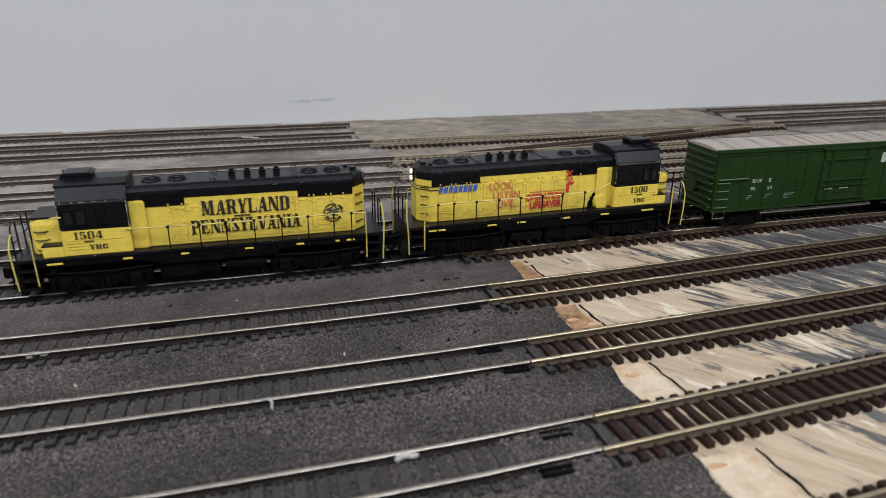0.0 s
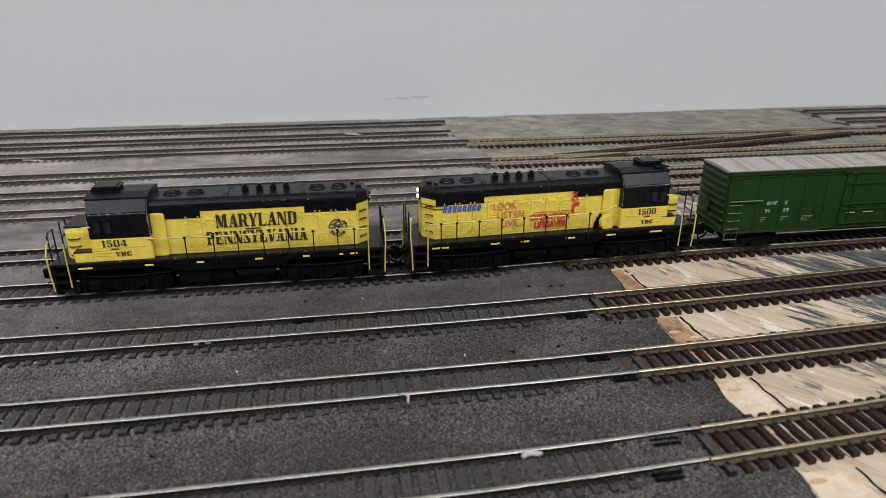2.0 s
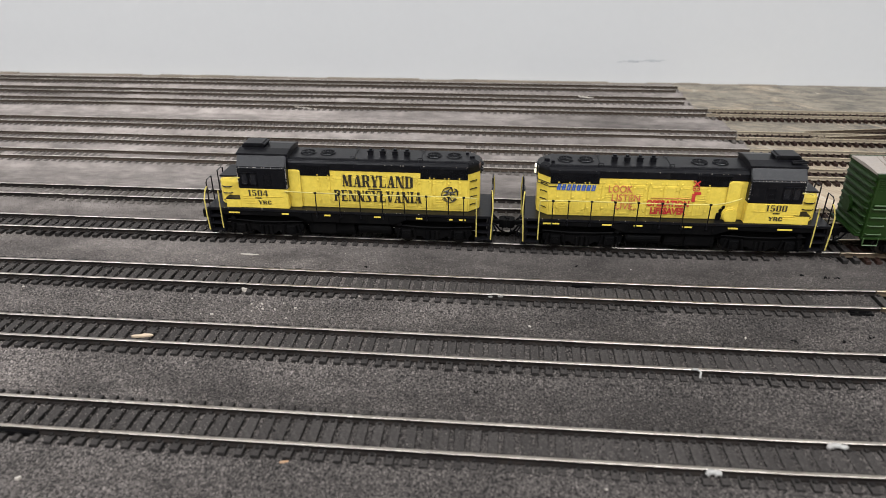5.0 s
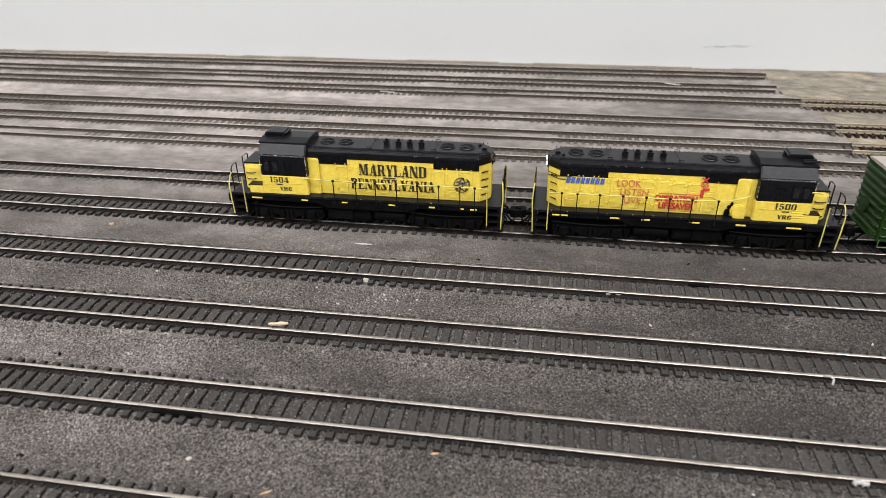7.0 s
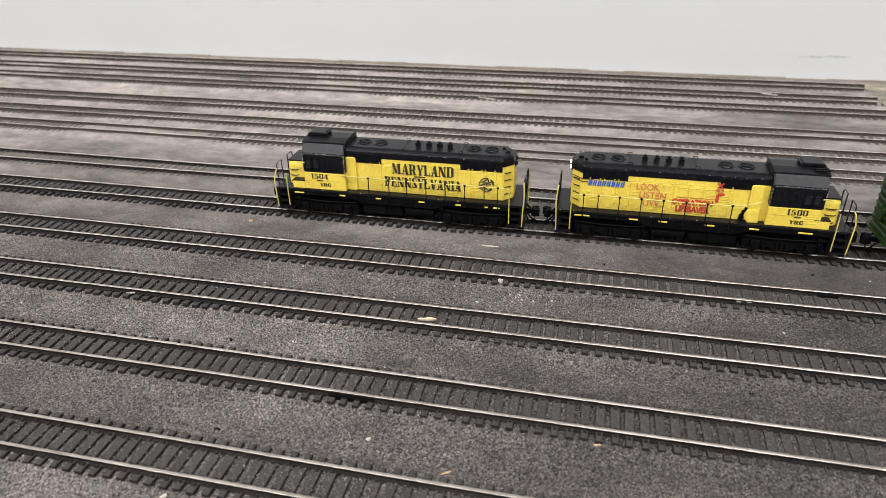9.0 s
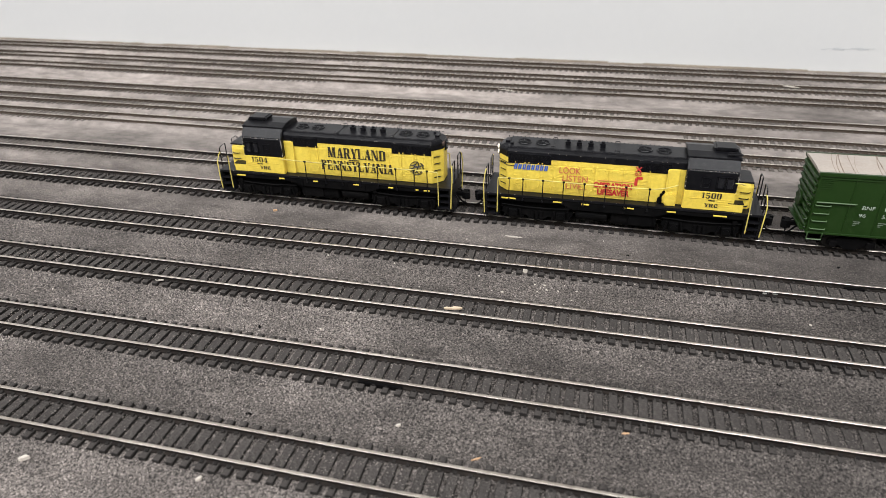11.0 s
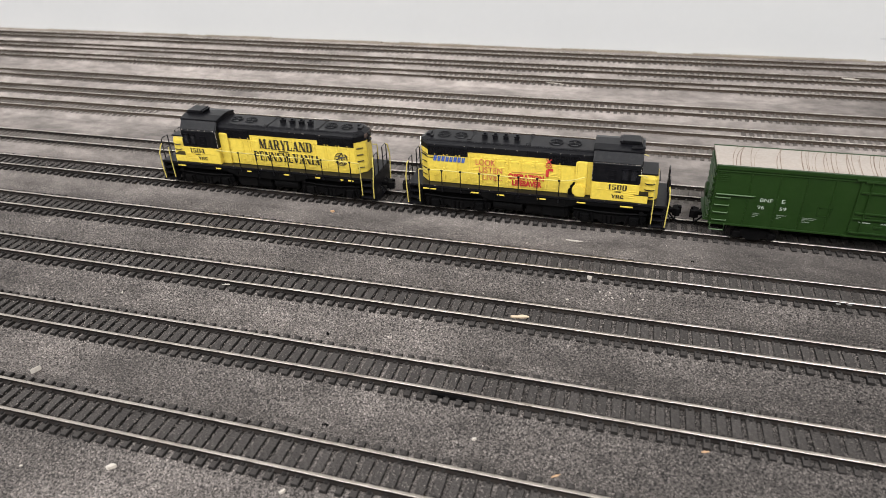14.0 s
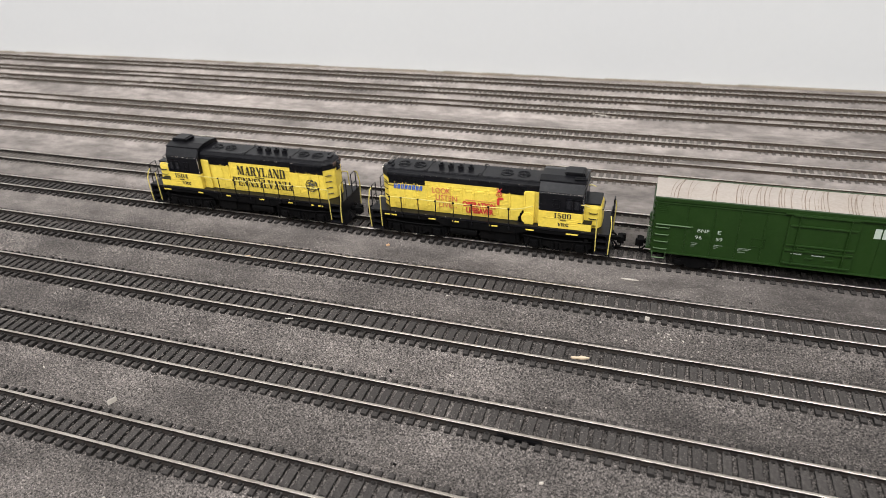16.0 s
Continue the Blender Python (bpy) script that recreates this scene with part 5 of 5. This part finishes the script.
shard("straw_sliver", -157.8, 41.4, 2.6, 0.6, 40, CHIP_TAN, "short tan straw sliver on the ballast", "sliver", 0.3, 7, 0.1)
shard("plaster_crumb", -215.0, 22.3, 1.5, 1.1, 50, CHIP_PALE, "small white plaster crumb on the ballast", "crumb", 0.6, 8)
shard("straw_sliver", -270.6, 90.8, 3.0, 0.6, 5, CHIP_PALE, "thin pale sliver lying by a tie", "sliver", 0.3, 9, 1.0)
shard("wood_chip", -258.9, 148.4, 1.6, 1.3, 15, CHIP_TAN, "tan wood chip on the ballast", "wood chip", 0.6, 10)
shard("wood_chip", -306.7, 123.5, 3.4, 0.9, 10, CHIP_TAN, "tan wood chip between the ties", "wood chip", 0.5, 11, 0.8)
shard("straw_sliver", -301.3, 42.6, 2.8, 0.5, 70, CHIP_PALE, "curled pale straw sliver standing by a rail", "sliver", 1.4, 12, 0.3)
shard("plaster_crumb", -330.5, 89.8, 1.2, 0.9, 10, CHIP_PALE, "tiny white plaster crumb on the ballast", "crumb", 0.5, 13)
shard("straw_sliver", -125.8, 55.9, 1.8, 0.6, 20, CHIP_TAN, "short tan straw sliver on the ballast", "sliver", 0.3, 14)
shard("paper_strip", -38.6, 348.0, 9.0, 2.0, -2, CHIP_PALE, "long pale strip of paper between far tracks", "paper strip", 0.4, 15, 0.9)
for k, (x, y) in enumerate(((-229.5, 77.1), (-296.6, 120.0), (-126.0, 140.7), (-277.3, 74.1), (-60.0, 147.0), (8.0, 146.0), (-215.0, 44.0), (-150.0, 30.0), (-88.0, 83.0),
                           (14.0, 145.0), (17.0, 145.0), (21.0, 119.0), (6.0, 111.0), (-7.0, 111.0), (25.0, 120.0), (13.0, 113.0))):
    bm = bmesh.new()
    for j in range(5):
        disc(bm, random.uniform(-1.1, 1.1), random.uniform(-0.5, 0.5), -0.2, random.uniform(0.2, 0.6), random.uniform(0.3, 0.8), "z", 7, 0.0, 0.2)
    ob = new("dirt_clump", to_mesh("dirt_clump", bm, UNDER))
    ob.location, ob.scale = (x * MM, y * MM, ground_height(x, y) * MM), (0.75, 0.75, 0.75)
    tagged(ob, "small black clump of dirt on the ballast", "dirt clump", "dirt clumps")
rng2 = random.Random(31)
for k in range(60):
    a, d = rng2.uniform(0, 6.28), abs(rng2.gauss(0, 9))
    x, y = (-152 + d * 1.6 * math.cos(a), 115 + d * 0.5 * math.sin(a)) if k < 16 else (rng2.uniform(-420, 20), rng2.uniform(0, 150))
    s = rng2.uniform(0.25, 0.6)
    ob = shard("white_speck", x, y, s * 1.6, s, rng2.uniform(0, 180), CHIP_PALE, "tiny white speck on the ballast", "speck", s * 0.7, k, 0.0, "white specks")

# solder, joiners and a stray feeder wire on the rails
SOLDER = material("solder", (0.34, 0.33, 0.31), 0.55, 0.2, second=(0.2, 0.185, 0.17), scale=500, bump=0.5)
for x, y, w in ((-84.7, 122.9, 5.5), (-13.9, 69.0, 5.0), (-41.0, 59.4, 3.4), (-40, 59.4, 1.6)):
    bm = bmesh.new()
    for cx, cy, cz, rx, ry, rz in ((-w * 0.1, 0.0, 2.75, w * 0.34, 0.55, 0.55), (w * 0.22, -0.1, 2.6, w * 0.22, 0.6, 0.5), (-w * 0.3, -0.25, 2.4, w * 0.16, 0.45, 0.6)):
        ball = bmesh.ops.create_uvsphere(bm, u_segments=12, v_segments=8, radius=1.0)
        for v in ball["verts"]:
            v.co = Vector((cx + v.co.x * rx, cy + v.co.y * ry, cz + v.co.z * rz))
    ob = new("solder_blob", to_mesh("solder_blob", bm, SOLDER, True))
    ob.location = (x * MM, y * MM, 0)
    tagged(ob, "pale solder blob on a rail joint", "solder", "solder blobs")
for x, y in ((-188.7, 59.4), (-183, 59.4), (14, 122.6), (15, 91.8), (12, 101.2), (14, 68.9), (10, 59.4), (-60, 131.6)):
    bm = bmesh.new()
    box(bm, -3.0, 3.0, -1.1, -0.3, 1.2, 2.5, 0.15)
    box(bm, -3.0, 3.0, 0.3, 1.1, 1.2, 2.5, 0.15)
    ob = new("rail_joiner", to_mesh("rail_joiner", bm, UNDER))
    ob.location = (x * MM, y * MM, 0)
    tagged(ob, "dark metal rail joiner around a rail", "rail joiner", "rail joiners")
bm = bmesh.new()
tube(bm, [(-1.0, 0.0, 3.2), (0.2, -0.3, 3.5), (0.9, -0.9, 3.2), (0.8, -1.3, 2.0), (0.5, -2.2, 0.6), (0.4, -3.8, -0.2)], 0.3, 7)
wire = tagged(new("feeder_wire", to_mesh("feeder_wire", bm, SOLDER, True)), "bent grey feeder wire soldered to a rail", "wire")
wire.location = (-36.8 * MM, 91.8 * MM, 0)
bm = bmesh.new()
tube(bm, [(-2.2, 3.2, 1.6), (0.0, 0.3, 1.2), (2.0, -4.2, 0.3)], 0.5, 6)
tube(bm, [(-3.0, -1.0, 1.3), (0.4, -1.6, 1.0), (2.6, -1.2, 1.2)], 0.4, 6)
spike = tagged(new("feeder_wire", to_mesh("feeder_wire", bm, UNDER)), "black crossed bits of wire beside a rail", "wire")
spike.location = (-41.0 * MM, 122.8 * MM, 0)


# ---------------------------------------------------------------- what moves
TRAVEL_A = [(0, 58.5), (0.5, 50), (1, 41.9), (1.5, 33.4), (2, 25.2), (2.5, 16.8), (3, 8.3), (3.5, 0), (4, -9), (4.5, -17.6), (6.8, -55.1), (7, -58.4), (7.5, -67.4), (8, -76.2), (8.5, -85.1),
            (11, -127.8), (11.5, -137.2), (12, -145.9), (12.5, -154.4), (13, -162.8), (13.5, -171.5), (14, -180.3), (14.5, -189.4), (15, -198.9), (15.5, -208.5), (16, -217.7)]
TRAVEL_B = [(0, 56.9), (0.5, 48.3), (1, 40.4), (1.5, 32.2), (2, 24.1), (2.5, 16.1), (3, 8), (3.5, 0), (4, -8.6), (4.5, -16.9), (6.8, -53.5), (7, -57), (7.5, -65.2), (8, -73.8), (8.5, -82.3),
            (11, -124.3), (11.5, -132.9), (12, -141.4), (12.5, -150), (13, -158), (13.5, -167), (14, -175.4), (14.5, -184.5), (15, -193.5), (15.5, -203.5), (16, -213.5)]
TRAVEL_C = [(0, 58.0), (0.5, 49.7), (1, 41.5), (1.5, 33.3), (2, 25.5), (2.5, 17.6), (3, 9.1), (3.5, 0.6), (4, -8.0), (4.5, -16.5), (6.8, -53), (7, -56.4), (7.5, -64.6), (8, -73), (8.5, -81.3),
            (11, -121.5), (11.5, -130.3), (12, -138.7), (12.5, -146.7), (13, -154.9), (13.5, -163.7), (14, -172.1), (14.5, -180.9), (15, -189.7), (15.5, -199.6), (16, -209.4)]


def motions():
    for ob, x, turn, rows in ((LOCO_A, -107.4, 0, TRAVEL_A), (LOCO_B, -6.5, 180, TRAVEL_B), (CAR, 49.2, 0, TRAVEL_C)):
        # each vehicle follows the bend with its two trucks
        first, second = (15.5, 88.5) if ob == CAR else (-27.4, 27.4)
        path = []
        for t, d in rows:
            ya, yb = swing(4, x + d + first), swing(4, x + d + second)
            yaw = (yb - ya) / (second - first)
            path.append((t, pose((x + d) * MM, (TRACKS[4] + ya - yaw * first) * MM, RAIL_Z * MM, 0, 0, turn + math.degrees(yaw))))
        walk(ob, path)
    # wheels roll with their vehicle
    for w, x, r in WHEELS:
        owner = w.parent.parent
        rows = {LOCO_A.name: TRAVEL_A, LOCO_B.name: TRAVEL_B, CAR.name: TRAVEL_C}[owner.name]
        ts, ds = [t for t, _ in rows], [d for _, d in rows]
        sense = -1 if owner == LOCO_B else 1
        steps = [0.2 * k for k in range(81)]
        walk(w, [(t, pose(x * MM, 0, r * MM, 0, sense * math.degrees(float(np.interp(t, ts, ds)) / r), 0)) for t in steps])


motions()
